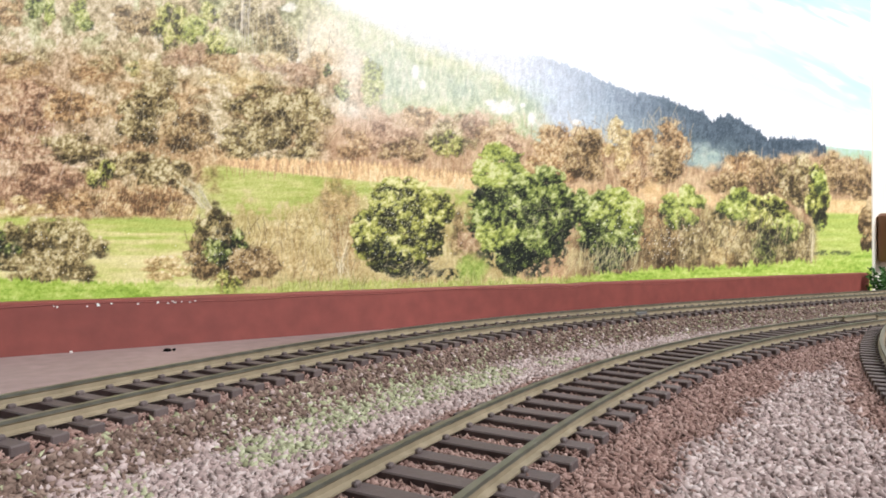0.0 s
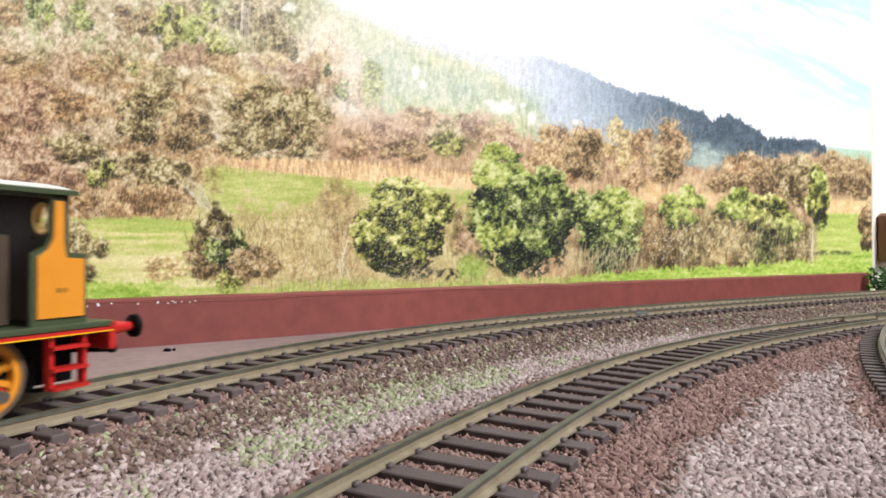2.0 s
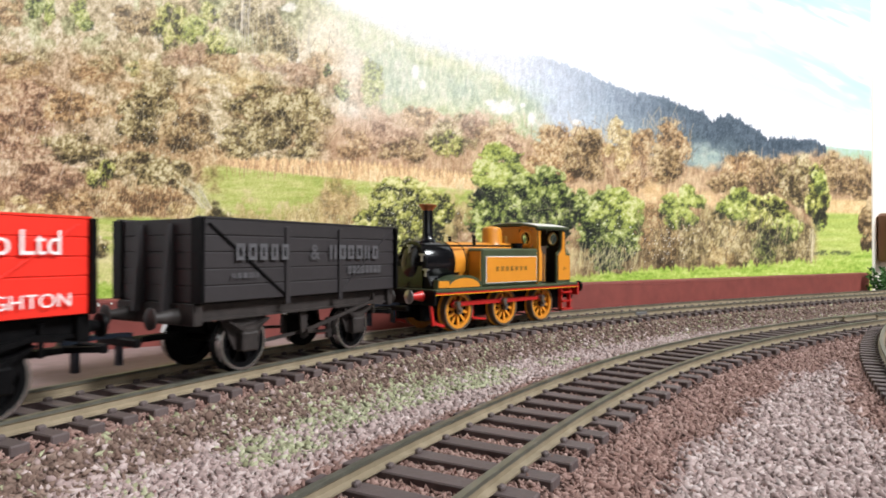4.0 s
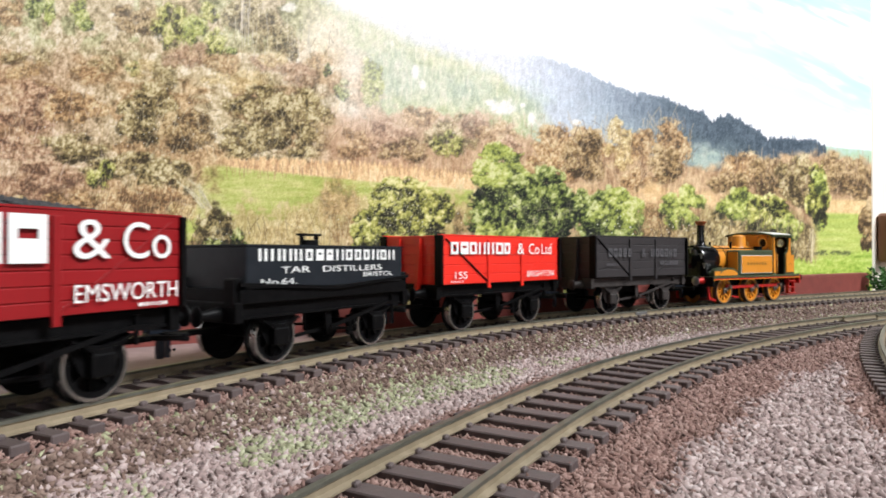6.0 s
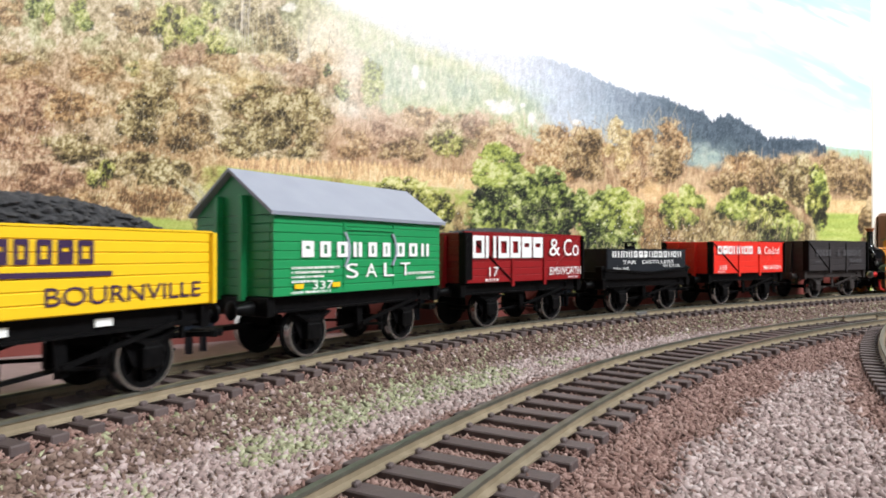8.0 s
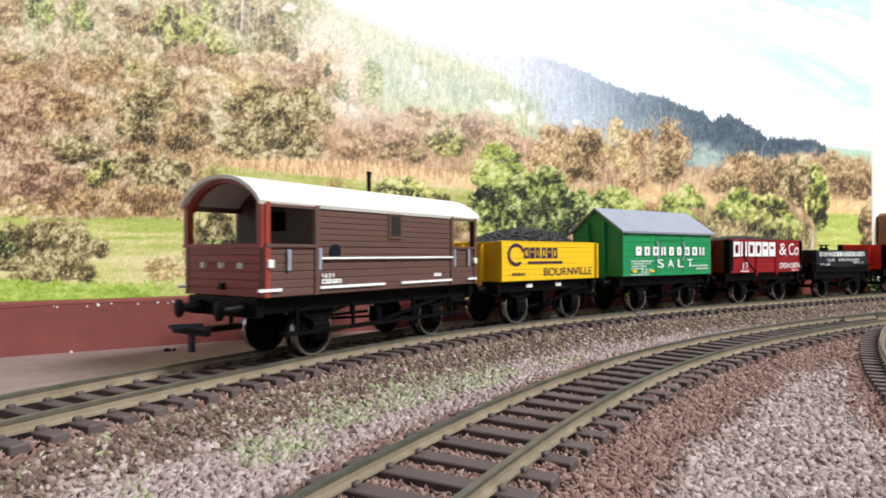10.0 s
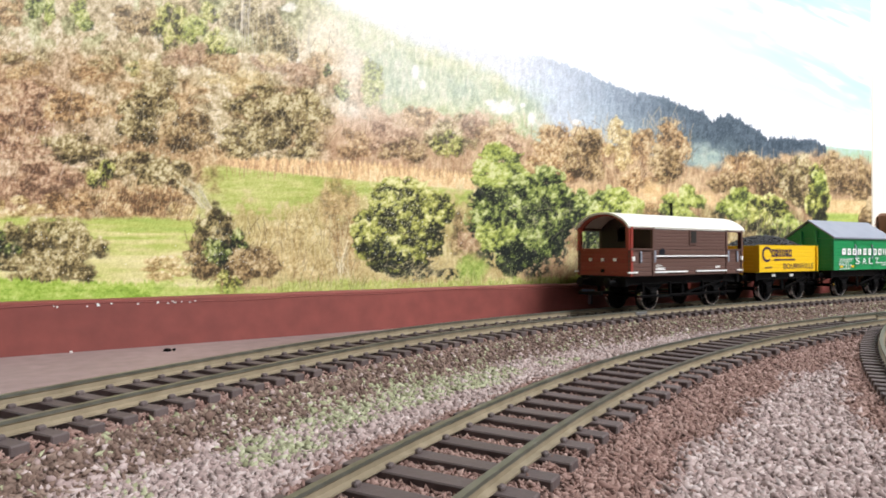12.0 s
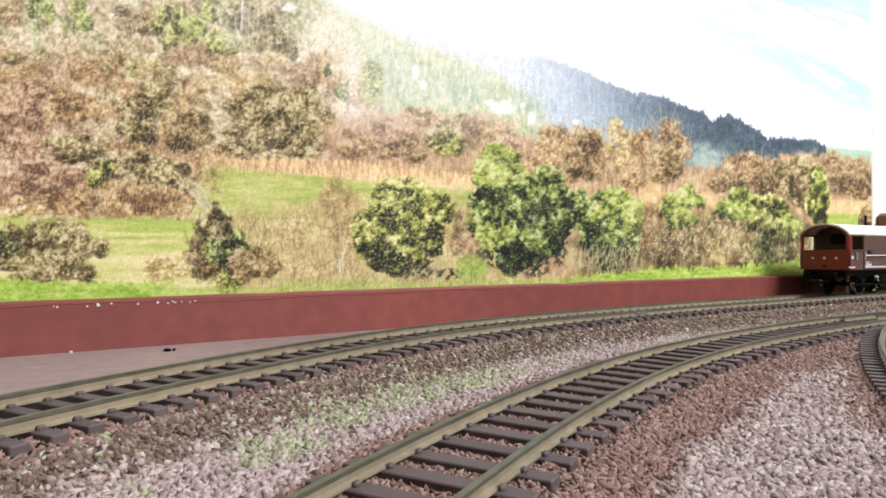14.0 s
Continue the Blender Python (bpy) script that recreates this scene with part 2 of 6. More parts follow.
# ---- room and baseboard ----
# unseen room, added to close the scene and hold down the fill light
def room():
    bm = bmesh.new()
    box(bm, 0.2, -0.3, -0.96, 4.4, 3.8, 0.02)
    tagged(new("floor", mesh_of("floor", bm, M_CARPET)), "brown carpet floor of the railway room", "floor", kind="structure")
    bm = bmesh.new()
    box(bm, 0.2, -0.3, 1.46, 4.4, 3.8, 0.02)
    tagged(new("ceiling", mesh_of("ceiling", bm, M_ROOM)), "plain dim grey ceiling of the unseen room", "ceiling", kind="structure")
    for name, b in (("wall_north", (0.2, 1.65, 0.25, 4.6, 0.1, 2.4)), ("wall_west", (-2.05, -0.3, 0.25, 0.1, 3.8, 2.4)), ("wall_east", (2.45, -0.3, 0.25, 0.1, 3.8, 2.4))):
        bm = bmesh.new()
        box(bm, *b)
        tagged(new(name, mesh_of(name, bm, M_ROOM)), "plain dim grey wall of the unseen room", "wall", kind="structure")
    bm = bmesh.new()
    for b in ((-0.7, -2.2, 0.25, 2.6, 0.1, 2.4), (2.4, -2.2, 0.25, 0.2, 0.1, 2.4), (1.45, -2.2, -0.4, 1.7, 0.1, 1.1), (1.45, -2.2, 1.4, 1.7, 0.1, 0.1)):
        box(bm, *b)
    tagged(new("wall_south", mesh_of("wall_south", bm, M_ROOM)), "dim grey unseen wall with a wide opening at the fill lamp", "wall", kind="structure")


room()


def ground():
    """The sculpted top of the baseboard: a raised bed under the far track, a lower one under the near track."""
    xs = np.concatenate([np.arange(-0.36, -0.16, 0.01), np.arange(-0.16, 0.32, 0.002), np.arange(0.32, 0.80, 0.008)])
    ys = np.concatenate([np.arange(-0.14, 0.03, 0.01), np.arange(0.03, 0.36, 0.002), np.arange(0.36, 0.66, 0.006)])
    gx, gy = np.meshgrid(xs, ys)
    x, y = gx.ravel(), gy.ravel()
    z = np.concatenate([ground_z(x[k:k + 3000], y[k:k + 3000]) for k in range(0, len(x), 3000)])
    nx, ny = len(xs), len(ys)
    idx = np.arange(nx * ny).reshape(ny, nx)
    quads = np.stack([idx[:-1, :-1], idx[:-1, 1:], idx[1:, 1:], idx[1:, :-1]], -1).reshape(-1, 4)
    d = side_of(FAR, x, y)
    me = stuff_mesh("ground", np.stack([x, y, z], 1), quads, M_EARTH)
    me.materials.append(M_BOARD)
    me.polygons.foreach_set("material_index", (d[quads[:, 0]] > -0.012).astype(np.int32))
    for p in me.polygons:
        p.use_smooth = True
    tagged(new("ground", me), "brown scatter and pinkish painted baseboard under the tracks", "ground", kind="structure")
    bm = bmesh.new()
    box(bm, 0.0, -0.05, -0.0105, 3.4, 1.6, 0.018, 0.002)
    board = tagged(new("baseboard", mesh_of("baseboard", bm, M_BOARD)), "painted wooden baseboard that carries the model railway", "baseboard", kind="structure")
    for lx in (-1.5, 1.5):
        for ly in (-0.75, 0.65):
            bm = bmesh.new()
            box(bm, lx, ly, -0.4845, 0.06, 0.06, 0.930, 0.004)
            part("leg", bm, M_BROWN_WOOD, board, "square wooden leg")


ground()

# ---- backscene: a painted upstand with a printed landscape behind it ----
WALL_AT = pose(-0.1197, 0.1710, 0.0, 0, 0, 33.0)    # x along the upstand, -y towards the tracks


def upstand():
    top = thing("upstand_wall", "low maroon painted wooden upstand behind the track", "wall", kind="structure", m=WALL_AT)
    bm = bmesh.new()
    n = 90
    a, b = -0.45, 0.4975
    rows = []
    for k in range(n + 1):
        u = a + (b - a) * k / n
        w = 0.00025 * noise.noise((u * 60, 0, 3)) - 0.0006 * math.exp(-((u - 0.212) / 0.006) ** 2)
        rows.append([bm.verts.new(p) for p in ((u, 0.0, 0.0050), (u, 0.0, 0.0206 + w), (u, 0.0005, 0.0211 + w), (u, 0.0055, 0.0211 + w), (u, 0.0055, 0.0050))])
    for p, q in zip(rows, rows[1:]):
        for k in range(5):
            j = (k + 1) % 5
            bm.faces.new((p[k], q[k], q[j], p[j]))
    bm.faces.new(rows[0])
    bm.faces.new(rows[-1])
    part("board", bm, M_WALL, top)
    # wrinkled lip of paint along the top edge
    bm = bmesh.new()
    prev = None
    for k in range(161):
        u = -0.30 + 0.75 * k / 160
        z = 0.0198 + 0.0009 * noise.noise((u * 24, 7, 1)) - 0.0010 * math.exp(-((u - 0.212) / 0.005) ** 2)
        ring = [bm.verts.new((u, y, z + dz)) for y, dz in ((-0.00022, 0), (0.0002, 0.00022), (0.0002, -0.00022))]
        if prev:
            for i in range(3):
                bm.faces.new((prev[i], ring[i], ring[(i + 1) % 3], prev[(i + 1) % 3]))
        prev = ring
    part("paint_ridge", bm, M_WALL_EDGE, top, "wrinkled ridge of darker paint")
    bm = bmesh.new()
    rng = random.Random(5)
    for k in range(16):
        u = 0.012 + 0.040 * rng.random() ** 0.8
        box(bm, u, -0.00012, 0.0193 + 0.0006 * rng.random(), 0.0002 + 0.0005 * rng.random(), 0.0003, 0.0002 + 0.0003 * rng.random())
    part("paint_chip", bm, M_WHITE, top, "small white chips in the paint", )


upstand()


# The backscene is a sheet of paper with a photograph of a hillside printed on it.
# It is made here as a field of ink colours: 1568 print units wide, y down, one unit a camera column.
M_PRINT = bpy.data.materials.new("printed_paper")
M_PRINT.use_nodes = True
pn, pl = M_PRINT.node_tree.nodes, M_PRINT.node_tree.links
ink_col = pn.new("ShaderNodeAttribute")
ink_col.attribute_name = "ink"
pl.new(ink_col.outputs["Color"], pn["Principled BSDF"].inputs["Base Color"])
pn["Principled BSDF"].inputs["Roughness"].default_value = 0.7
pn["Principled BSDF"].inputs["Specular IOR Level"].default_value = 0.2
M_PAPER = mat("white_paper", [(0.84, 0.84, 0.86), (0.86, 0.86, 0.86)], 0.75, scale=20, bump=0.0, spec=0.2)

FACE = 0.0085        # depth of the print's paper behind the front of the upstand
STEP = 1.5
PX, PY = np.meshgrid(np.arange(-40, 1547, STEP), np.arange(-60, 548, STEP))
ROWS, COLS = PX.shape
RNG = np.random.RandomState(11)


def grain(sx, sy, octaves=3, seed=0, tilt=0.0, at=np.s_[:, :]):
    """Smooth noise between 0 and 1 with features about sx by sy print units, softly rotated by tilt degrees."""
    rng = np.random.RandomState(seed)
    c, s_ = math.cos(math.radians(tilt)), math.sin(math.radians(tilt))
    px, py = PX[at], PY[at]
    ax, ay = px * c + py * s_ + 2000, -px * s_ + py * c + 2000
    out, amp, total = np.zeros_like(px), 1.0, 0.0
    for k in range(octaves):
        gx, gy = ax / sx * 2 ** k, ay / sy * 2 ** k
        ix, iy = gx.astype(int), gy.astype(int)
        fx, fy = gx - ix, gy - iy
        fx, fy = fx * fx * (3 - 2 * fx), fy * fy * (3 - 2 * fy)
        lat = rng.rand(128, 128)
        a, b = lat[iy % 128, ix % 128], lat[iy % 128, (ix + 1) % 128]
        d, e = lat[(iy + 1) % 128, ix % 128], lat[(iy + 1) % 128, (ix + 1) % 128]
        out += amp * ((a + (b - a) * fx) * (1 - fy) + (d + (e - d) * fx) * fy)
        total += amp
        amp *= 0.6
    return np.clip((out / total - 0.5) * 1.7 + 0.5, 0, 1)


def ramp(v, *cols):
    """Display colours spread over v from 0 to 1."""
    at = np.linspace(0, 1, len(cols))
    return np.stack([np.interp(v, at, [c[k] for c in cols]) for k in range(3)], -1)


def lay(img, mask, colour):
    mask = np.clip(mask, 0, 1)[..., None]
    img *= 1 - mask
    img += mask * np.asarray(colour, float)


def below(*line):
    """Signed height under a line of x, y corners: positive under it."""
    return PY - np.interp(PX, line[0::2], line[1::2])


def soft(v, w):
    return smooth_step(-w, w, v)


def patch(cx, cy, rx, ry, edge=0.35, seed=1):
    """A round patch with a ragged soft edge."""
    out = np.zeros_like(PX)
    x0, x1 = int((cx - 2 * rx + 40) / STEP), int((cx + 2 * rx + 40) / STEP)
    y0, y1 = int((cy - 2 * ry + 60) / STEP), int((cy + 2 * ry + 60) / STEP)
    sl = np.s_[max(y0, 0):max(y1, 1), max(x0, 0):max(x1, 1)]
    r = np.hypot((PX[sl] - cx) / rx, (PY[sl] - cy) / ry) + (grain(16, 16, 3, seed, 0, sl) - 0.5) * 0.7
    out[sl] = 1 - smooth_step(1 - edge, 1 + edge, r)
    return out


def bush(img, cx, cy, rx, ry, cols, lobes=16, seed=0, leaf=4.0, edge=0.22, gap=0.35, lobe=0.36, dark_foot=0.25, relief=1.0, alpha=1.0):
    """Foliage: lobes lit from above, dark hollows between them, leaf-sized flecks and a torn outline."""
    rng = np.random.RandomState(seed + 100)
    x0, x1 = int((cx - 1.5 * rx + 40) / STEP), int((cx + 1.5 * rx + 40) / STEP)
    y0, y1 = int((cy - 1.5 * ry + 60) / STEP), int((cy + 1.5 * ry + 60) / STEP)
    sl = np.s_[max(y0, 0):max(y1, 1), max(x0, 0):max(x1, 1)]
    if PX[sl].size == 0:
        return
    x, y = (PX[sl] - cx) / rx, (PY[sl] - cy) / ry
    leafy, twig, big = grain(leaf, leaf, 2, seed + 1, 0, sl), grain(leaf * 2.3, leaf * 2.0, 3, seed + 2, 0, sl), grain(rx * 0.35 + 6, ry * 0.3 + 6, 3, seed + 3, 0, sl)
    best, light = np.full(x.shape, -9.0), np.zeros(x.shape)
    for k in range(lobes):
        a, r = rng.rand() * 6.283, rng.rand() ** 0.5 * 0.74
        lx, ly, lr = r * math.cos(a), r * math.sin(a), lobe * (0.7 + 0.7 * rng.rand())
        dx, dy = (x - lx) / lr, (y - ly) / lr
        h = 1 - dx * dx - dy * dy
        up = h > best
        best = np.where(up, h, best)
        light = np.where(up, 0.52 - relief * (0.26 * dy + 0.10 * dx - 0.10 * np.clip(h, 0, 1)), light)
    mask = soft(best + (twig - 0.5) * 1.3 + (leafy - 0.5) * 0.7 + 0.1, edge + 0.1)
    v = light + (leafy - 0.5) * 0.75 + 0.07 * rng.randn(*x.shape) + (twig - 0.5) * 0.45 + (big - 0.5) * 0.35
    v -= gap * smooth_step(0.56, 0.30, big) + dark_foot * smooth_step(0.1, 0.95, y)
    sub = img[sl]
    lay(sub, mask * alpha, ramp(np.clip(v, 0, 1), *cols))


def strokes(img, n, xr, yr, length, angle, colour, spread=14, alpha=0.6, bend=0.0):
    """Thin stems and twigs."""
    rng = RNG
    t = np.arange(0, length, STEP * 0.6)
    for k in range(n):
        a = math.radians(angle + rng.normal(0, spread))
        l = int(len(t) * (0.4 + 0.6 * rng.rand()))
        tt = t[:max(l, 2)]
        x = rng.uniform(*xr) + tt * math.cos(a) + bend * rng.randn() * (tt / length) ** 2 * length
        y = rng.uniform(*yr) - tt * math.sin(a)
        ix, iy = ((x + 40) / STEP).astype(int), ((y + 60) / STEP).astype(int)
        ok = (ix >= 0) & (ix < COLS) & (iy >= 0) & (iy < ROWS)
        c = np.array(colour) * rng.uniform(0.85, 1.12)
        img[iy[ok], ix[ok]] += alpha * (c - img[iy[ok], ix[ok]])


def sparks(img, n, cx, cy, rx, ry, colour, alpha=0.8):
    """Glints: single bright points."""
    x, y = cx + rx * RNG.normal(0, 0.5, n), cy + ry * RNG.normal(0, 0.5, n)
    ix, iy = ((x + 40) / STEP).astype(int), ((y + 60) / STEP).astype(int)
    ok = (ix >= 0) & (ix < COLS) & (iy >= 0) & (iy < ROWS)
    img[iy[ok], ix[ok]] += alpha * (np.array(colour) - img[iy[ok], ix[ok]])


# palettes, dark to light
IVY = ((26, 30, 24), (56, 64, 36), (106, 118, 58), (156, 166, 88), (206, 208, 146))
OLIVE = ((40, 40, 28), (92, 92, 48), (146, 148, 72), (192, 190, 100), (230, 224, 158))
LIME = ((70, 76, 44), (122, 132, 64), (160, 170, 82), (190, 196, 104), (216, 216, 152))
BROWN = ((62, 50, 34), (102, 82, 54), (146, 120, 80), (184, 156, 108), (214, 190, 144))
RUST = ((96, 74, 50), (142, 110, 74), (182, 144, 98), (208, 174, 124), (228, 206, 160))
MAUVE = ((100, 74, 56), (138, 106, 80), (174, 136, 104), (202, 166, 130), (222, 194, 158))
STRAW = ((138, 112, 70), (180, 152, 98), (210, 184, 126), (228, 206, 150), (240, 226, 182))
SCRUB = ((56, 48, 32), (96, 84, 54), (142, 124, 80), (186, 168, 116), (222, 208, 164))


def photograph():
    g1, g2, g3 = grain(5, 5, 2, 1), grain(14, 12, 3, 2), grain(60, 45, 3, 3)
    streak = grain(4, 16, 3, 4)
    img = np.ones((ROWS, COLS, 3)) * 254.0
    # sky: thin blue between wisps of white cloud
    wisp = grain(150, 26, 4, 5, 24)
    blue = smooth_step(1020, 1500, PX + 0.9 * (60 - PY)) * smooth_step(0.30, 0.62, wisp) * smooth_step(260, 90, PY - (PX - 1300) * 0.25)
    lay(img, blue * 0.9, ramp(wisp, (208, 236, 244), (174, 220, 235)))
    lay(img, 0.75 * soft(below(1290, -20, 1400, 55, 1490, 95, 1560, 110), 10) * soft(-below(1290, 10, 1400, 85, 1490, 120, 1560, 130), 10) * grain(40, 10, 3, 6, 24), (255, 255, 255))
    # distant field and ridge
    lay(img, soft(below(1440, 255, 1470, 260, 1500, 262, 1560, 268) + 3 * (g2 - 0.5), 2), ramp(np.clip((PY - 258) / 34 + 0.5 * (g1 - 0.5), 0, 1), (196, 218, 206), (178, 208, 172), (206, 220, 184)))
    ridge = below(560, -20, 620, 4, 700, 28, 800, 74, 880, 92, 960, 98, 1005, 112, 1060, 138, 1120, 164, 1175, 172, 1215, 188, 1245, 198, 1262, 214, 1275, 206, 1290, 202, 1312, 212, 1345, 232, 1362, 244, 1400, 243, 1440, 249, 1462, 256, 1468, 300, 1560, 330)
    crest = ridge + 9 * (streak - 0.5) + 4 * (g1 - 0.5)
    far = smooth_step(840, 1330, PX) + 0.15 * (g2 - 0.5)
    tone = ramp(np.clip(far, 0, 1), (226, 231, 236), (198, 206, 214), (158, 170, 180), (110, 124, 134), (80, 94, 104))
    tone = tone + (streak[..., None] - 0.5) * 26 + (g2[..., None] - 0.5) * 26
    tone = tone + smooth_step(20, 90, ridge)[..., None] * np.array((22, 24, 16)) * smooth_step(900, 1200, PX)[..., None]
    lay(img, soft(crest, 3) * smooth_step(560, 800, PX + 0.6 * PY) , tone)
    lay(img, patch(1245, 285, 36, 24, 0.5, 7) * 0.8, ramp(g2, (158, 176, 172), (186, 204, 186), (206, 214, 196)))
    # wooded slope in the haze, chalk and white clearings
    slope = soft(below(480, -30, 560, -5, 640, 30, 720, 70, 800, 96, 880, 130, 960, 190, 1010, 240) + 14 * (g2 - 0.5), 16)
    lay(img, slope * smooth_step(1010, 900, PX), ramp(np.clip(0.5 * g2 + 0.5 * streak, 0, 1), (150, 164, 104), (188, 198, 138), (216, 216, 168), (238, 230, 198)))
    for cx, cy, rx, ry, a in ((680, 130, 60, 50, 0.45), (780, 150, 70, 35, 0.4), (840, 165, 50, 30, 0.45), (930, 175, 40, 30, 0.5)):
        lay(img, patch(cx, cy, rx, ry, 0.6, int(cx)) * a, ramp(streak, (136, 160, 146), (182, 202, 176), (214, 220, 196)))
    for cx, cy, rx, ry in ((890, 190, 18, 13), (942, 210, 7, 11), (868, 182, 8, 6), (925, 186, 6, 4), (735, 128, 7, 12), (748, 150, 6, 8), (1020, 216, 9, 5)):
        lay(img, patch(cx, cy, rx, ry, 0.4, int(cx) + 3) * 0.85, (250, 247, 236))
    # the near hillside: warm scrub in drifts
    hill = soft(600 + 0.55 * (PY - 60) + 40 * (g3 - 0.5) - PX + 26 * (g2 - 0.5), 24) * smooth_step(402, 388, PY)
    v = np.clip(0.50 + 0.55 * (g2 - 0.5) + 0.45 * (g1 - 0.5) + 0.4 * (g3 - 0.5) + 0.25 * (streak - 0.5), 0, 1)
    lay(img, hill, ramp(v, (124, 110, 78), (172, 152, 112), (206, 186, 144), (228, 212, 176), (240, 228, 200)))
    lay(img, hill * 0.75 * smooth_step(60, 110, PY) * smooth_step(0.35, 0.6, grain(70, 40, 3, 9)), ramp(v, *RUST))
    lay(img, hill * 0.6 * smooth_step(120, 60, PY) * smooth_step(0.4, 0.6, grain(40, 40, 3, 10)), ramp(v, (108, 116, 76), (152, 158, 104), (190, 194, 134), (220, 218, 172)))
    lay(img, hill * 0.6 * smooth_step(260, 60, PX) * smooth_step(60, 120, PY), ramp(v, *MAUVE))
    for k, (cx, cy, rx, ry, cols) in enumerate((
            (15, 20, 34, 26, RUST), (62, 14, 20, 18, IVY), (88, 18, 10, 26, LIME), (138, 24, 20, 30, LIME), (156, 46, 12, 10, IVY), (240, 30, 44, 30, BROWN),
            (300, 45, 26, 40, OLIVE), (345, 55, 24, 34, LIME), (380, 70, 20, 26, OLIVE), (435, 24, 34, 40, SCRUB), (470, 60, 24, 40, SCRUB), (410, 86, 14, 10, IVY),
            (372, 20, 16, 18, OLIVE), (510, 76, 22, 34, SCRUB), (235, 122, 14, 13, IVY), (578, 122, 8, 12, IVY), (605, 158, 14, 18, IVY), (550, 140, 18, 26, SCRUB),
            (655, 150, 22, 40, LIME))):
        bush(img, cx, cy, rx, ry, cols, 10, 200 + k, 4.0, 0.55, 0.25, 0.42, 0.1, 0.8, 0.85)
    lay(img, patch(575, 62, 38, 42, 0.5, 31) * 0.8, ramp(g2, (238, 222, 182), (248, 238, 208)))
    lay(img, patch(622, 112, 20, 34, 0.5, 32) * 0.7, ramp(g2, (240, 226, 190), (248, 238, 212)))
    lay(img, patch(512, 12, 14, 7, 0.4, 33) * 0.8, (250, 244, 228))
    strokes(img, 26, (395, 560), (60, 130), 60, 90, (214, 202, 172), 4, 0.5)
    strokes(img, 10, (425, 440), (40, 110), 90, 90, (224, 212, 184), 2, 0.6)
    for k in range(30):
        cx, cy = RNG.uniform(0, 560), RNG.uniform(95, 190)
        bush(img, cx, cy, RNG.uniform(18, 40), RNG.uniform(10, 20), (RUST, MAUVE, STRAW, RUST, SCRUB)[k % 5], 8, 300 + k, 4.0, 0.8, 0.2, 0.45, 0.1, 0.6, 0.7)
    # haze that drifts over the upper slopes
    haze = 0.30 * smooth_step(190, 20, PY) * smooth_step(240, 640, PX) * smooth_step(1150, 850, PX) + 0.14 * smooth_step(140, 0, PY) * smooth_step(700, 300, PX) + 0.26 * np.exp(-((PX - 620) / 110) ** 2 - ((PY - 195) / 55) ** 2)
    lay(img, haze * (0.8 + 0.4 * g3), (252, 250, 246))
    # bands of dark scrub across the foot of the hill
    for k, (cx, cy, rx, ry, cols, a) in enumerate((
            (60, 170, 50, 30, MAUVE, 8), (130, 190, 60, 34, RUST, 8), (40, 215, 56, 26, MAUVE, 8), (258, 190, 52, 40, SCRUB, 18), (250, 226, 44, 34, SCRUB, 14),
            (330, 232, 60, 34, BROWN, 14), (455, 180, 64, 34, SCRUB, 16), (520, 214, 64, 52, SCRUB, 20), (440, 248, 56, 34, SCRUB, 14), (545, 258, 44, 26, SCRUB, 10),
            (120, 262, 90, 26, SCRUB, 14), (40, 262, 60, 24, MAUVE, 10), (230, 296, 90, 26, SCRUB, 16), (300, 318, 56, 40, SCRUB, 16), (60, 320, 80, 46, MAUVE, 18),
            (178, 312, 26, 30, OLIVE, 10), (180, 362, 18, 22, SCRUB, 8), (250, 352, 76, 34, RUST, 14), (120, 356, 50, 26, RUST, 10), (20, 372, 60, 26, STRAW, 10), (330, 372, 40, 24, STRAW, 8))):
        bush(img, cx, cy, rx, ry, cols, a, 400 + k, 4.4, 0.5, 0.36, 0.33, 0.15, 0.75, 0.95)
    strokes(img, 130, (150, 345), (330, 400), 34, 78, (206, 176, 128), 14, 0.45)
    strokes(img, 90, (160, 340), (340, 395), 26, 82, (120, 84, 58), 18, 0.4)
    strokes(img, 120, (220, 600), (180, 290), 34, 80, (206, 194, 158), 30, 0.38, 0.2)
    strokes(img, 70, (220, 560), (190, 290), 26, 60, (70, 58, 40), 40, 0.4, 0.3)
    strokes(img, 60, (0, 220), (180, 330), 40, 80, (214, 190, 168), 20, 0.35, 0.1)
    lay(img, 0.9 * soft(below(560, 215, 700, 200, 860, 205, 960, 250) + 22 * (g2 - 0.5), 12) * smooth_step(540, 600, PX) * smooth_step(1000, 950, PX) * smooth_step(330, 310, PY), ramp(np.clip(0.5 * g2 + 0.5 * streak, 0, 1), (168, 128, 96), (202, 164, 126), (226, 196, 160)))
    for k, (cx, cy, rx, ry, cols) in enumerate(((625, 250, 36, 30, RUST), (690, 238, 46, 38, MAUVE), (715, 268, 44, 22, BROWN), (800, 236, 56, 40, SCRUB), (790, 258, 30, 26, OLIVE),
                                              (840, 220, 26, 24, MAUVE), (880, 240, 34, 30, RUST), (905, 262, 24, 26, MAUVE), (740, 205, 30, 22, RUST))):
        bush(img, cx, cy, rx, ry, cols, 12, 500 + k, 4.2, 0.6, 0.25, 0.36, 0.1, 0.6, 0.85)
    lay(img, 0.30 * smooth_step(290, 190, PY) * smooth_step(560, 640, PX) * smooth_step(980, 880, PX), (252, 246, 240))
    strokes(img, 520, (0, 600), (40, 380), 26, 84, (216, 194, 148), 26, 0.28, 0.2)
    strokes(img, 420, (0, 600), (60, 380), 22, 84, (112, 86, 58), 30, 0.28, 0.2)
    strokes(img, 160, (600, 960), (210, 300), 24, 88, (222, 198, 164), 20, 0.28, 0.2)
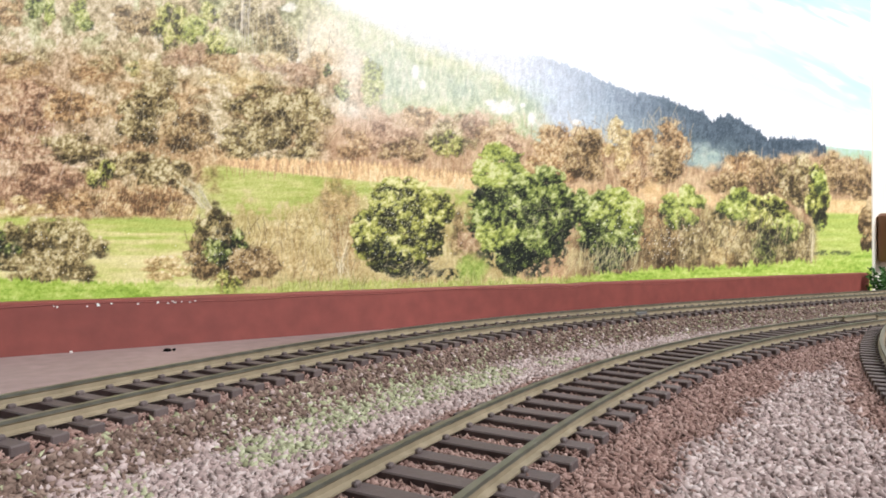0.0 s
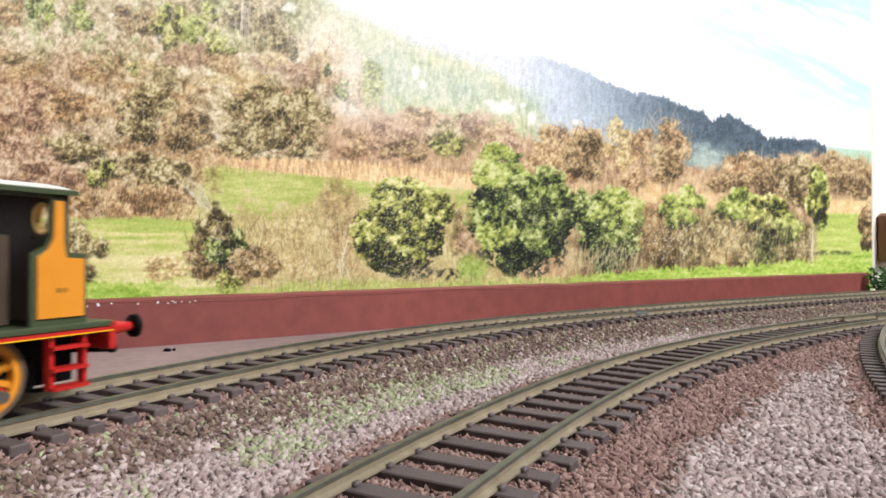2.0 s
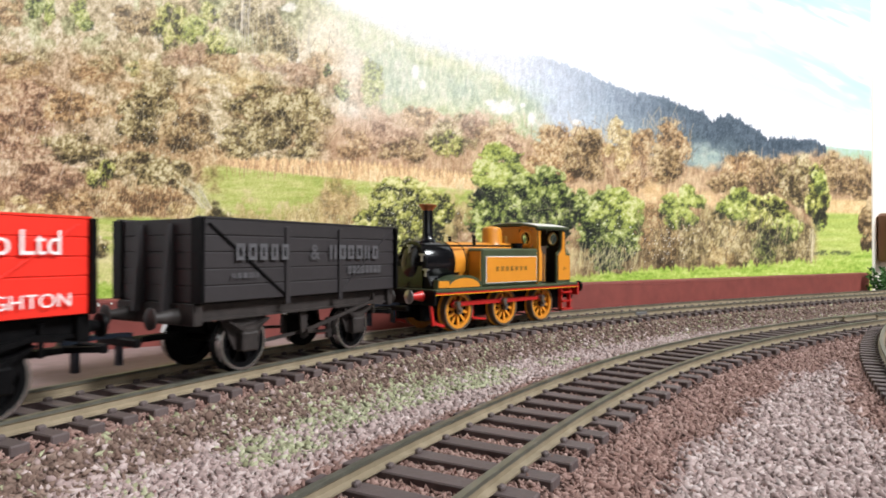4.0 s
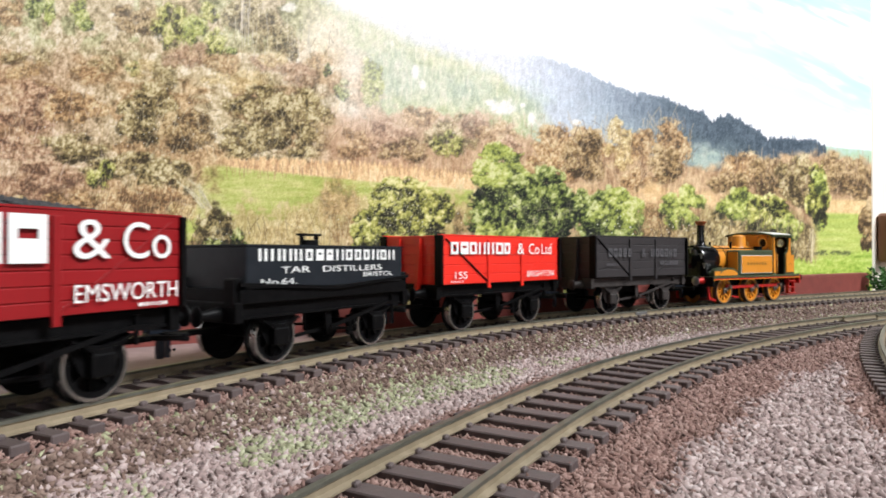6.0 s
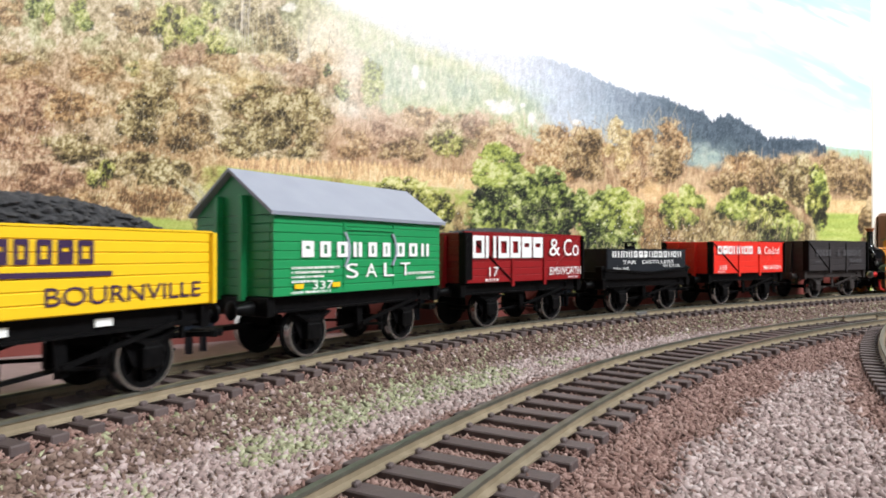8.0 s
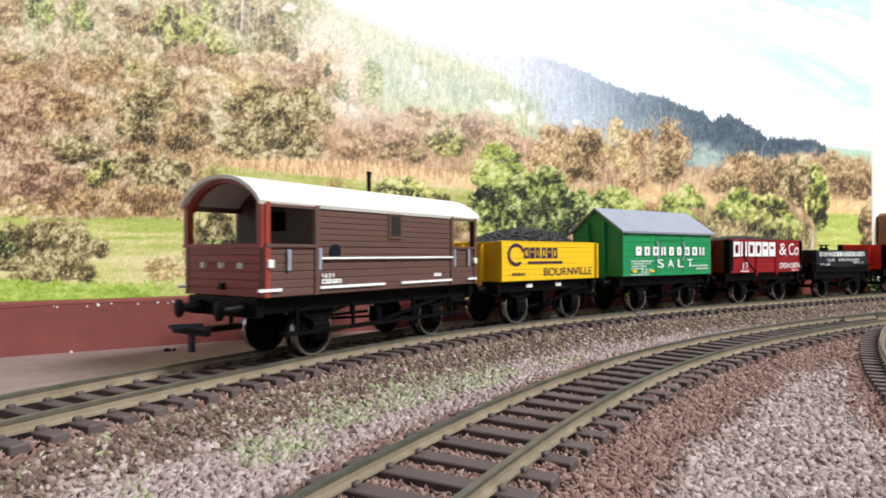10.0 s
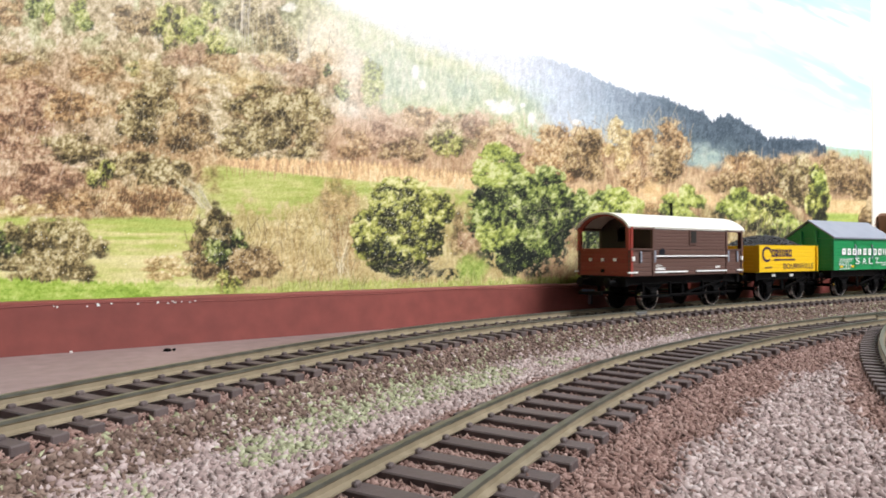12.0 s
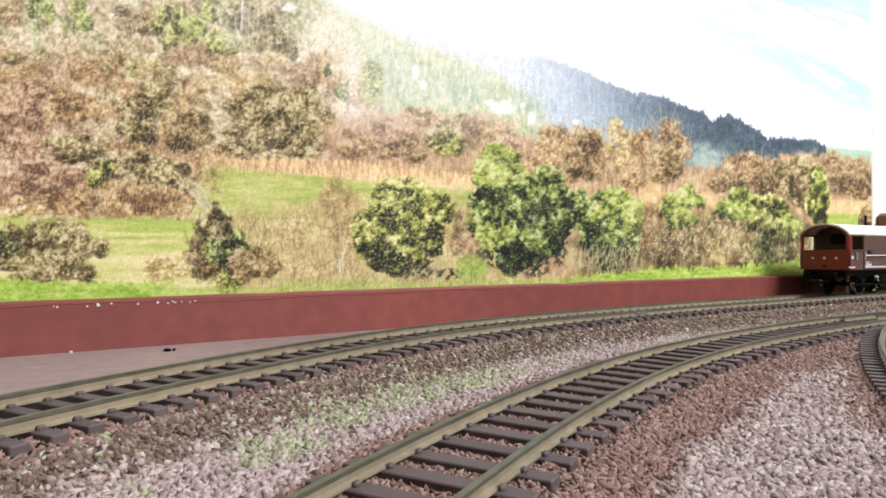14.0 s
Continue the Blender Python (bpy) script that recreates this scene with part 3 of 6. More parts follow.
    strokes(img, 110, (600, 960), (220, 300), 20, 88, (126, 92, 74), 20, 0.28, 0.2)
    # meadow with a belt of straw above it
    meadow = soft(below(340, 296, 400, 292, 480, 300, 640, 318, 700, 320, 820, 334), 5) * smooth_step(330, 400, PX + 40 * (g2 - 0.5)) * smooth_step(860, 830, PX)
    lay(img, meadow, ramp(np.clip(0.6 * grain(60, 6, 3, 12) + 0.4 * g2, 0, 1), (158, 170, 84), (182, 190, 100), (204, 204, 124), (220, 214, 146)))
    belt = soft(below(380, 280, 480, 280, 600, 286, 700, 292, 830, 306) + 12 * (streak - 0.5), 4) * soft(-below(380, 292, 480, 304, 600, 316, 700, 326, 830, 336), 3) * smooth_step(370, 420, PX)
    lay(img, belt, ramp(np.clip(streak * 0.8 + 0.2 * g1 + (PY - 300) / 120, 0, 1), (196, 150, 108), (222, 182, 132), (238, 206, 152), (244, 220, 172)))
    strokes(img, 160, (400, 840), (296, 318), 20, 90, (178, 134, 100), 5, 0.4)
    lay(img, soft(below(-40, 384, 160, 388, 240, 384, 350, 392, 400, 402, 620, 400) + 4 * (g2 - 0.5), 5), ramp(np.clip(0.55 * grain(70, 7, 3, 13) + 0.45 * smooth_step(390, 460, PY + 20 * (g2 - 0.5)), 0, 1), (164, 184, 88), (190, 198, 104), (220, 212, 142), (234, 222, 166)))
    # tall weeds in front of the meadow
    weeds = soft(below(380, 420, 430, 356, 480, 380, 540, 350, 590, 340, 640, 350) + 40 * (g2 - 0.5) + 18 * (streak - 0.5), 14) * smooth_step(360, 400, PX)
    lay(img, weeds * 0.85, ramp(np.clip(0.5 * streak + 0.5 * g2, 0, 1), (140, 118, 76), (184, 160, 106), (208, 188, 132), (226, 212, 166)))
    for k, (cx, cy, rx, ry, cols) in enumerate(((598, 380, 34, 60, RUST), (540, 420, 50, 50, STRAW), (490, 440, 40, 40, STRAW), (610, 430, 26, 50, RUST), (560, 470, 60, 26, STRAW))):
        bush(img, cx, cy, rx, ry, cols, 12, 560 + k, 4.2, 1.0, 0.2, 0.4, 0.1, 0.3, 0.6)
    strokes(img, 150, (430, 640), (400, 500), 50, 88, (220, 204, 152), 16, 0.4, 0.1)
    strokes(img, 70, (430, 640), (400, 500), 40, 88, (120, 94, 62), 16, 0.35, 0.1)
    # hedgerow trees behind the meadow
    lay(img, soft(below(930, 320, 960, 262, 1000, 240, 1060, 250, 1250, 300, 1300, 285, 1460, 270, 1560, 290) + 14 * (g2 - 0.5), 8) * smooth_step(900, 960, PX), ramp(np.clip(0.5 * streak + 0.5 * g2, 0, 1), (130, 100, 74), (176, 142, 106), (208, 176, 134), (226, 200, 160)))
    for k, (cx, cy, rx, ry, cols) in enumerate(((1010, 270, 66, 56, RUST), (1040, 280, 44, 44, BROWN), (1098, 262, 36, 50, STRAW), (1172, 270, 50, 58, RUST), (1180, 290, 40, 36, BROWN), (960, 300, 34, 30, RUST),
                                              (1130, 320, 36, 24, RUST), (1310, 312, 50, 38, RUST), (1370, 310, 56, 40, BROWN), (1420, 318, 46, 44, SCRUB), (1300, 330, 40, 26, BROWN),
                                              (1500, 318, 34, 40, BROWN), (1530, 316, 28, 44, BROWN), (1474, 300, 22, 34, BROWN))):
        bush(img, cx, cy, rx, ry, cols, 14, 600 + k, 4.0, 0.45, 0.26, 0.32, 0.15, 0.7, 0.92)
    strokes(img, 150, (950, 1230), (220, 330), 40, 90, (216, 194, 156), 22, 0.36, 0.2)
    strokes(img, 90, (950, 1230), (230, 330), 30, 90, (104, 80, 60), 24, 0.36, 0.2)
    strokes(img, 150, (1270, 1545), (285, 350), 32, 90, (206, 178, 142), 20, 0.36, 0.2)
    strokes(img, 70, (1270, 1545), (290, 350), 28, 90, (100, 72, 56), 20, 0.36, 0.2)
    lay(img, 0.8 * soft(below(930, 326, 1100, 336, 1260, 340, 1290, 350) + 16 * (streak - 0.5), 6) * smooth_step(900, 950, PX) * smooth_step(1300, 1260, PX), ramp(streak, (186, 146, 106), (214, 176, 130), (236, 206, 156)))
    lay(img, patch(1158, 342, 20, 18, 0.5, 41) * 0.9, ramp(streak, (224, 184, 128), (242, 212, 160)))
    lay(img, patch(1258, 356, 14, 18, 0.5, 42) * 0.9, ramp(streak, (224, 190, 138), (242, 212, 160)))
    lay(img, soft(below(1440, 352, 1560, 356), 4) * smooth_step(1430, 1455, PX), ramp(streak, (222, 186, 130), (244, 216, 160)))
    lay(img, soft(below(1440, 376, 1560, 380), 3) * smooth_step(1430, 1455, PX), ramp(grain(60, 8, 3, 14), (168, 186, 92), (190, 202, 104), (206, 212, 128)))
    # dim thicket below the right-hand trees
    lay(img, soft(below(1000, 420, 1060, 380, 1160, 370, 1260, 370, 1400, 376, 1440, 400) + 20 * (g2 - 0.5), 12) * smooth_step(980, 1040, PX) * smooth_step(1450, 1432, PX), ramp(np.clip(0.55 * streak + 0.45 * g2, 0, 1), (84, 68, 50), (128, 106, 74), (168, 146, 100), (200, 180, 130)))
    for k, (cx, cy, rx, ry, cols) in enumerate(((826, 410, 30, 46, BROWN), (830, 440, 24, 40, MAUVE), (1190, 430, 46, 50, BROWN), (1175, 440, 34, 36, BROWN), (1230, 440, 40, 40, SCRUB), (1290, 430, 40, 46, STRAW),
                                              (1330, 440, 40, 36, SCRUB), (1370, 436, 40, 40, IVY), (1410, 430, 34, 40, SCRUB), (1270, 400, 24, 36, SCRUB), (1140, 400, 30, 40, RUST))):
        bush(img, cx, cy, rx, ry, cols, 14, 640 + k, 3.8, 0.7, 0.3, 0.34, 0.2, 0.4, 0.75)
    # the row of bushes along the fence
    for k, (cx, cy, rx, ry, cols, a, gap) in enumerate((
            (30, 440, 60, 48, SCRUB, 20, 0.35), (8, 440, 34, 34, IVY, 10, 0.3), (100, 440, 64, 58, SCRUB, 24, 0.3), (140, 456, 52, 44, SCRUB, 18, 0.25), (70, 474, 100, 28, SCRUB, 18, 0.2),
            (300, 474, 60, 22, STRAW, 12, 0.2), (400, 452, 84, 56, BROWN, 26, 0.3), (388, 412, 40, 58, SCRUB, 18, 0.4), (398, 440, 44, 40, IVY, 14, 0.45), (452, 466, 46, 40, BROWN, 14, 0.25),
            (400, 500, 28, 26, OLIVE, 10, 0.2))):
        bush(img, cx, cy, rx, ry, cols, a, 700 + k, 4.4, 0.5, gap, 0.28, 0.15, 0.7, 0.95)
    strokes(img, 16, (352, 376), (365, 372), 62, 118, (206, 196, 160), 10, 0.7, 0.2)
    strokes(img, 60, (330, 480), (400, 510), 30, 85, (60, 46, 32), 24, 0.4, 0.2)
    strokes(img, 60, (330, 490), (400, 510), 30, 85, (190, 168, 116), 24, 0.4, 0.2)
    for k, (cx, cy, rx, ry, cols, a, gap, lo) in enumerate((
            (712, 400, 92, 94, OLIVE, 46, 0.42, 0.24), (690, 350, 46, 40, OLIVE, 18, 0.2, 0.3), (650, 410, 30, 34, OLIVE, 14, 0.25, 0.3), (755, 380, 46, 44, OLIVE, 18, 0.25, 0.3),
            (1080, 410, 62, 76, IVY, 36, 0.35, 0.26), (1040, 372, 34, 40, IVY, 16, 0.3, 0.3), (1095, 376, 46, 40, LIME, 18, 0.25, 0.3),
            (925, 390, 98, 100, IVY, 56, 0.42, 0.22), (890, 302, 62, 44, LIME, 26, 0.25, 0.28), (960, 330, 58, 40, IVY, 20, 0.25, 0.28), (880, 420, 38, 34, LIME, 16, 0.3, 0.3), (1000, 360, 36, 44, IVY, 16, 0.3, 0.3),
            (1208, 368, 42, 40, LIME, 22, 0.25, 0.28), (1312, 362, 44, 34, LIME, 22, 0.25, 0.28), (1362, 380, 44, 44, OLIVE, 20, 0.35, 0.28), (1394, 404, 28, 28, LIME, 12, 0.3, 0.3),
            (1446, 350, 20, 56, OLIVE, 16, 0.3, 0.36), (1450, 320, 14, 24, LIME, 8, 0.3, 0.4), (1534, 404, 18, 46, BROWN, 12, 0.3, 0.36))):
        bush(img, cx, cy, rx, ry, cols, a, 760 + k, 5.6, 0.16, gap, lo, 0.22, 0.95)
    # hollows of deep shade in the foliage and under it
    shade_gaps = smooth_step(0.75, 0.35, grain(5, 5, 2, 51))
    for cx, cy, rx, ry, a in ((672, 440, 24, 16, 0.9), (700, 462, 32, 16, 0.85), (730, 480, 46, 15, 0.9), (792, 486, 22, 9, 0.9), (862, 345, 30, 12, 0.85), (895, 372, 20, 16, 0.8), (880, 396, 16, 10, 0.8),
                              (946, 380, 24, 20, 0.6), (1010, 385, 12, 22, 0.7), (870, 448, 20, 10, 0.85), (905, 440, 10, 14, 0.8), (950, 470, 30, 20, 0.9), (990, 450, 14, 26, 0.8), (912, 478, 18, 12, 0.7), (880, 462, 26, 10, 0.85),
                              (1085, 455, 44, 14, 0.7), (1065, 410, 12, 14, 0.5), (1108, 430, 14, 14, 0.6), (1178, 380, 12, 10, 0.6), (1212, 404, 12, 8, 0.6), (1362, 430, 18, 22, 0.7), (1310, 392, 18, 10, 0.5), (1274, 378, 8, 10, 0.6),
                              (394, 420, 16, 18, 0.55), (385, 458, 16, 14, 0.5), (20, 440, 22, 18, 0.5), (1470, 448, 34, 5, 0.6), (1450, 395, 10, 16, 0.5)):
        lay(img, patch(cx, cy, rx, ry, 0.35, int(cx * 3 + cy)) * a * shade_gaps, ramp(g1, (16, 20, 20), (34, 38, 32), (56, 58, 42)))
    for cx, cy, rx, ry, n, c in ((712, 390, 90, 90, 900, (226, 222, 164)), (925, 390, 95, 100, 800, (186, 200, 116)), (890, 300, 55, 40, 420, (206, 216, 140)), (1080, 410, 60, 70, 420, (186, 196, 118)), (1208, 366, 40, 40, 260, (216, 220, 140)),
                                 (1330, 370, 60, 40, 260, (206, 214, 132)), (690, 350, 50, 40, 260, (232, 228, 176))):
        sparks(img, n, cx, cy, rx, ry, c, 0.55)
    strokes(img, 34, (920, 1010), (370, 450), 34, 60, (168, 158, 126), 40, 0.35, 0.4)
    strokes(img, 40, (680, 790), (470, 492), 30, 20, (176, 160, 120), 30, 0.5, 0.4)
    strokes(img, 160, (1000, 1130), (450, 490), 34, 80, (206, 194, 142), 20, 0.4, 0.2)
    strokes(img, 220, (1130, 1440), (400, 475), 40, 86, (206, 188, 140), 16, 0.34, 0.2)
    strokes(img, 120, (1130, 1440), (400, 475), 34, 86, (62, 48, 38), 16, 0.34, 0.2)
    strokes(img, 8, (1434, 1440), (462, 466), 60, 90, (202, 190, 150), 3, 0.8)
    strokes(img, 12, (600, 620), (480, 496), 60, 100, (226, 214, 176), 12, 0.6, 0.3)
    # verge along the foot of the print
    verge = below(-40, 492, 120, 500, 300, 500, 330, 510, 480, 512, 520, 498, 620, 498, 800, 500, 990, 492, 1130, 478, 1280, 470, 1440, 462, 1560, 440) + 12 * (streak - 0.5) + 6 * (g2 - 0.5)
    lay(img, soft(verge, 4) * (0.55 + 0.45 * smooth_step(300, 250, PX) + 0.45 * smooth_step(960, 1100, PX)), ramp(np.clip(0.6 * grain(30, 5, 3, 15) + 0.4 * g1, 0, 1), (134, 164, 62), (160, 188, 76), (186, 204, 98), (206, 214, 128)))
    lay(img, patch(835, 480, 26, 26, 0.4, 61) * 0.8, ramp(g1, (128, 160, 64), (172, 190, 92)))
    strokes(img, 260, (480, 1000), (500, 520), 26, 88, (206, 196, 136), 16, 0.4, 0.1)
    strokes(img, 120, (480, 1000), (500, 520), 20, 88, (122, 128, 60), 16, 0.4, 0.1)
    for cx, cy, rx, ry, n in ((400, 450, 80, 50, 46), (90, 440, 100, 50, 30), (250, 220, 200, 60, 60), (1190, 430, 50, 40, 60), (1100, 400, 60, 60, 40), (720, 400, 90, 80, 60)):
        sparks(img, n, cx, cy, rx, ry, (250, 246, 230), 0.85)
    land = soft(crest, 6) * smooth_step(480, 700, PX) + smooth_step(700, 480, PX)
    img += (land * ((g1 - 0.5) * 12 + RNG.normal(0, 8, PX.shape)))[..., None]
    return np.clip(img, 0, 255)


def backdrop_board():
    top = thing("backdrop", "printed photographic hillside backscene with hedges, meadow and bright sky", "backdrop", kind="structure", m=WALL_AT)
    bm = bmesh.new()
    box(bm, 0.0313, FACE + 0.0022, 0.155, 0.9826, 0.0040, 0.330)
    part("panel", bm, M_PAPER, top, "smooth white backscene sheet")
    # print columns and rows are cast from the camera's view onto the sheet, closer at its near end
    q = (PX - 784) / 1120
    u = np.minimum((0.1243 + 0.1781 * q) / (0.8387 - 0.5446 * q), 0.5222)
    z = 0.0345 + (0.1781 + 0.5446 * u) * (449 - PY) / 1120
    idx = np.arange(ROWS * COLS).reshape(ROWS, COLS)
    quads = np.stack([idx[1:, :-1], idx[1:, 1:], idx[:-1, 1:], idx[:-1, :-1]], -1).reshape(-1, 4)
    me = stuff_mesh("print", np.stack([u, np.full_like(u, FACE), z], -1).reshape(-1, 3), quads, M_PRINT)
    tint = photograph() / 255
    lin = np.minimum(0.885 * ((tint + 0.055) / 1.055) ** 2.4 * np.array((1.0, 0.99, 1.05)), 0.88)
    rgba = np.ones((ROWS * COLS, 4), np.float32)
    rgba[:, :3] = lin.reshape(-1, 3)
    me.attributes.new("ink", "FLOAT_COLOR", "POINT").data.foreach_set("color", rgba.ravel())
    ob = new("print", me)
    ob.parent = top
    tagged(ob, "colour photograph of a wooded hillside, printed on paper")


backdrop_board()


# ---- tracks ----
RAIL_SHAPE = ((-0.00055, 0), (0.00055, 0), (0.00060, -0.0005), (0.0003, -0.0008), (0.00025, -0.0016), (0.0011, -0.0019), (0.0011, -0.0022),
              (-0.0011, -0.0022), (-0.0011, -0.0019), (-0.00025, -0.0016), (-0.0003, -0.0008), (-0.00060, -0.0005))


def sleeper_mesh(width):
    bm = bmesh.new()
    box(bm, 0, 0, -0.0008, width, 0.0300, 0.0016, 0.0002)
    for side in (1, -1):
        for o in (-1, 1):
            box(bm, 0, side * GAUGE / 2 + o * 0.00135, 0.00025, 0.0014, 0.0010, 0.0009, 0.00025)
    return mesh_of("sleeper", bm, M_SLEEPER)


def rail_part(t, line, top, offset, a, b):
    bm = bmesh.new()
    prev = None
    n = len(RAIL_SHAPE)
    for s in np.arange(a, b, 0.004):
        x, y, th = on(line, s)
        nx, ny = -math.sin(th), math.cos(th)
        ring = [bm.verts.new((x + nx * (offset + o), y + ny * (offset + o), top + h)) for o, h in RAIL_SHAPE]
        if prev:
            for k in range(n):
                f = bm.faces.new((prev[k], ring[k], ring[(k + 1) % n], prev[(k + 1) % n]))
                f.material_index = 1 if k in (0, 1, 11) else 0
        else:
            bm.faces.new(ring)
        prev = ring
    bm.faces.new(prev)
    r = part("rail", bm, M_RAIL, t)
    r.data.materials.append(M_RAIL_TOP)


def track(name, label, line, top, a, b, pitch, width=0.0030, offsets=(GAUGE / 2, -GAUGE / 2)):
    t = thing(name, label, "railway track", group="tracks")
    for o in offsets:
        rail_part(t, line, top, o, a, b)
    me = sleeper_mesh(width)
    rng = random.Random(len(name))
    s = a + pitch / 2
    while s < b:
        x, y, th = on(line, s)
        share("sleeper", me, t, (x, y, top - 0.0022 - 0.0001 * rng.random()), th + rng.uniform(-0.012, 0.012))
        s += pitch * rng.uniform(0.97, 1.03)
    return t


FAR_TRACK = track("railway_track", "weathered model track on dark sleepers beside the upstand", FAR, FAR_Z, -0.34, 0.80, 0.0058, 0.0028)
NEAR_TRACK = track("railway_track", "curving weathered model track on dark sleepers in ballast", NEAR, NEAR_Z, -0.20, 0.56, 0.0082, 0.0036)
SIDE_TRACK = track("railway_track", "siding track curving away from a turnout", SIDING, NEAR_Z, -0.13, 0.118, 0.0056, 0.0026)
# plain bed and rails where the far track runs on out of the scene
for a, b in ((-1.25, -0.335), (0.795, 1.10)):
    for o in (GAUGE / 2, -GAUGE / 2):
        rail_part(FAR_TRACK, FAR, FAR_Z, o, a, b)
    bm = bmesh.new()
    prev = None
    for s in np.arange(a, b, 0.01):
        x, y, th = on(FAR, s)
        nx, ny = -math.sin(th), math.cos(th)
        ring = [bm.verts.new((x + nx * o, y + ny * o, z)) for o, z in ((0.017, -0.0015), (0.0155, FAR_Z - 0.0022), (-0.0155, FAR_Z - 0.0022), (-0.017, -0.0015))]
        if prev:
            for k in range(3):
                bm.faces.new((prev[k], ring[k], ring[k + 1], prev[k + 1]))
        prev = ring
    part("track_bed", bm, M_EARTH, FAR_TRACK, "plain brown track bed")
# rail joint on the far track
for s0 in (0.118,):
    x, y, th = on(FAR, s0)
    bm = bmesh.new()
    box(bm, 0, -GAUGE / 2, 0.0, 0.0075, 0.0016, 0.0016, 0.0002)
    ob = part("fishplate", bm, M_STEEL, FAR_TRACK, "bright metal rail joiner")
    ob.location, ob.rotation_euler = (x, y, FAR_Z - 0.0013), (0, 0, th)
# check rails and blades of the turnout
for o, a, b in ((GAUGE / 2 - 0.0024, 0.17, 0.235), (-GAUGE / 2 + 0.0026, 0.185, 0.235), (0.0012, 0.19, 0.25)):
    rail_part(NEAR_TRACK, NEAR, NEAR_Z, o, a, b)


# ---- ballast ----
def stones(name, label, material, x, y, z, size, seed):
    """Loose stones: irregular eight-sided grains, each lying its own way."""
    rng = np.random.RandomState(seed)
    n = len(x)
    base = np.array([(1, 0, 0), (-1, 0, 0), (0, 1, 0), (0, -1, 0), (0, 0, 1), (0, 0, -1)], float)
    r = size * 0.5 * (0.55 + 0.8 * rng.rand(n))
    v = base[None] * (0.65 + 0.7 * rng.rand(n, 6, 1)) + 0.25 * rng.randn(n, 6, 3)
    v *= np.stack([1.15 + 0.5 * rng.rand(n), np.ones(n), 0.65 + 0.4 * rng.rand(n)], 1)[:, None]
    a, b = 2 * np.pi * rng.rand(n), rng.normal(0, 0.5, n)
    ca, sa, cb, sb = np.cos(a), np.sin(a), np.cos(b), np.sin(b)
    vx, vz = v[..., 0] * cb[:, None] - v[..., 2] * sb[:, None], v[..., 0] * sb[:, None] + v[..., 2] * cb[:, None]
    px, py = vx * ca[:, None] - v[..., 1] * sa[:, None], vx * sa[:, None] + v[..., 1] * ca[:, None]
    out = np.stack([x[:, None] + px * r[:, None], y[:, None] + py * r[:, None], (z + 0.25 * r)[:, None] + vz * r[:, None]], -1)
    tri = np.array([(0, 2, 4), (2, 1, 4), (1, 3, 4), (3, 0, 4), (2, 0, 5), (1, 2, 5), (3, 1, 5), (0, 3, 5)])
    faces = (np.arange(n)[:, None, None] * 6 + tri).reshape(-1, 3)
    tagged(new(name, stuff_mesh(name, out.reshape(-1, 3), faces, material)), label, "ballast", kind="stuff")


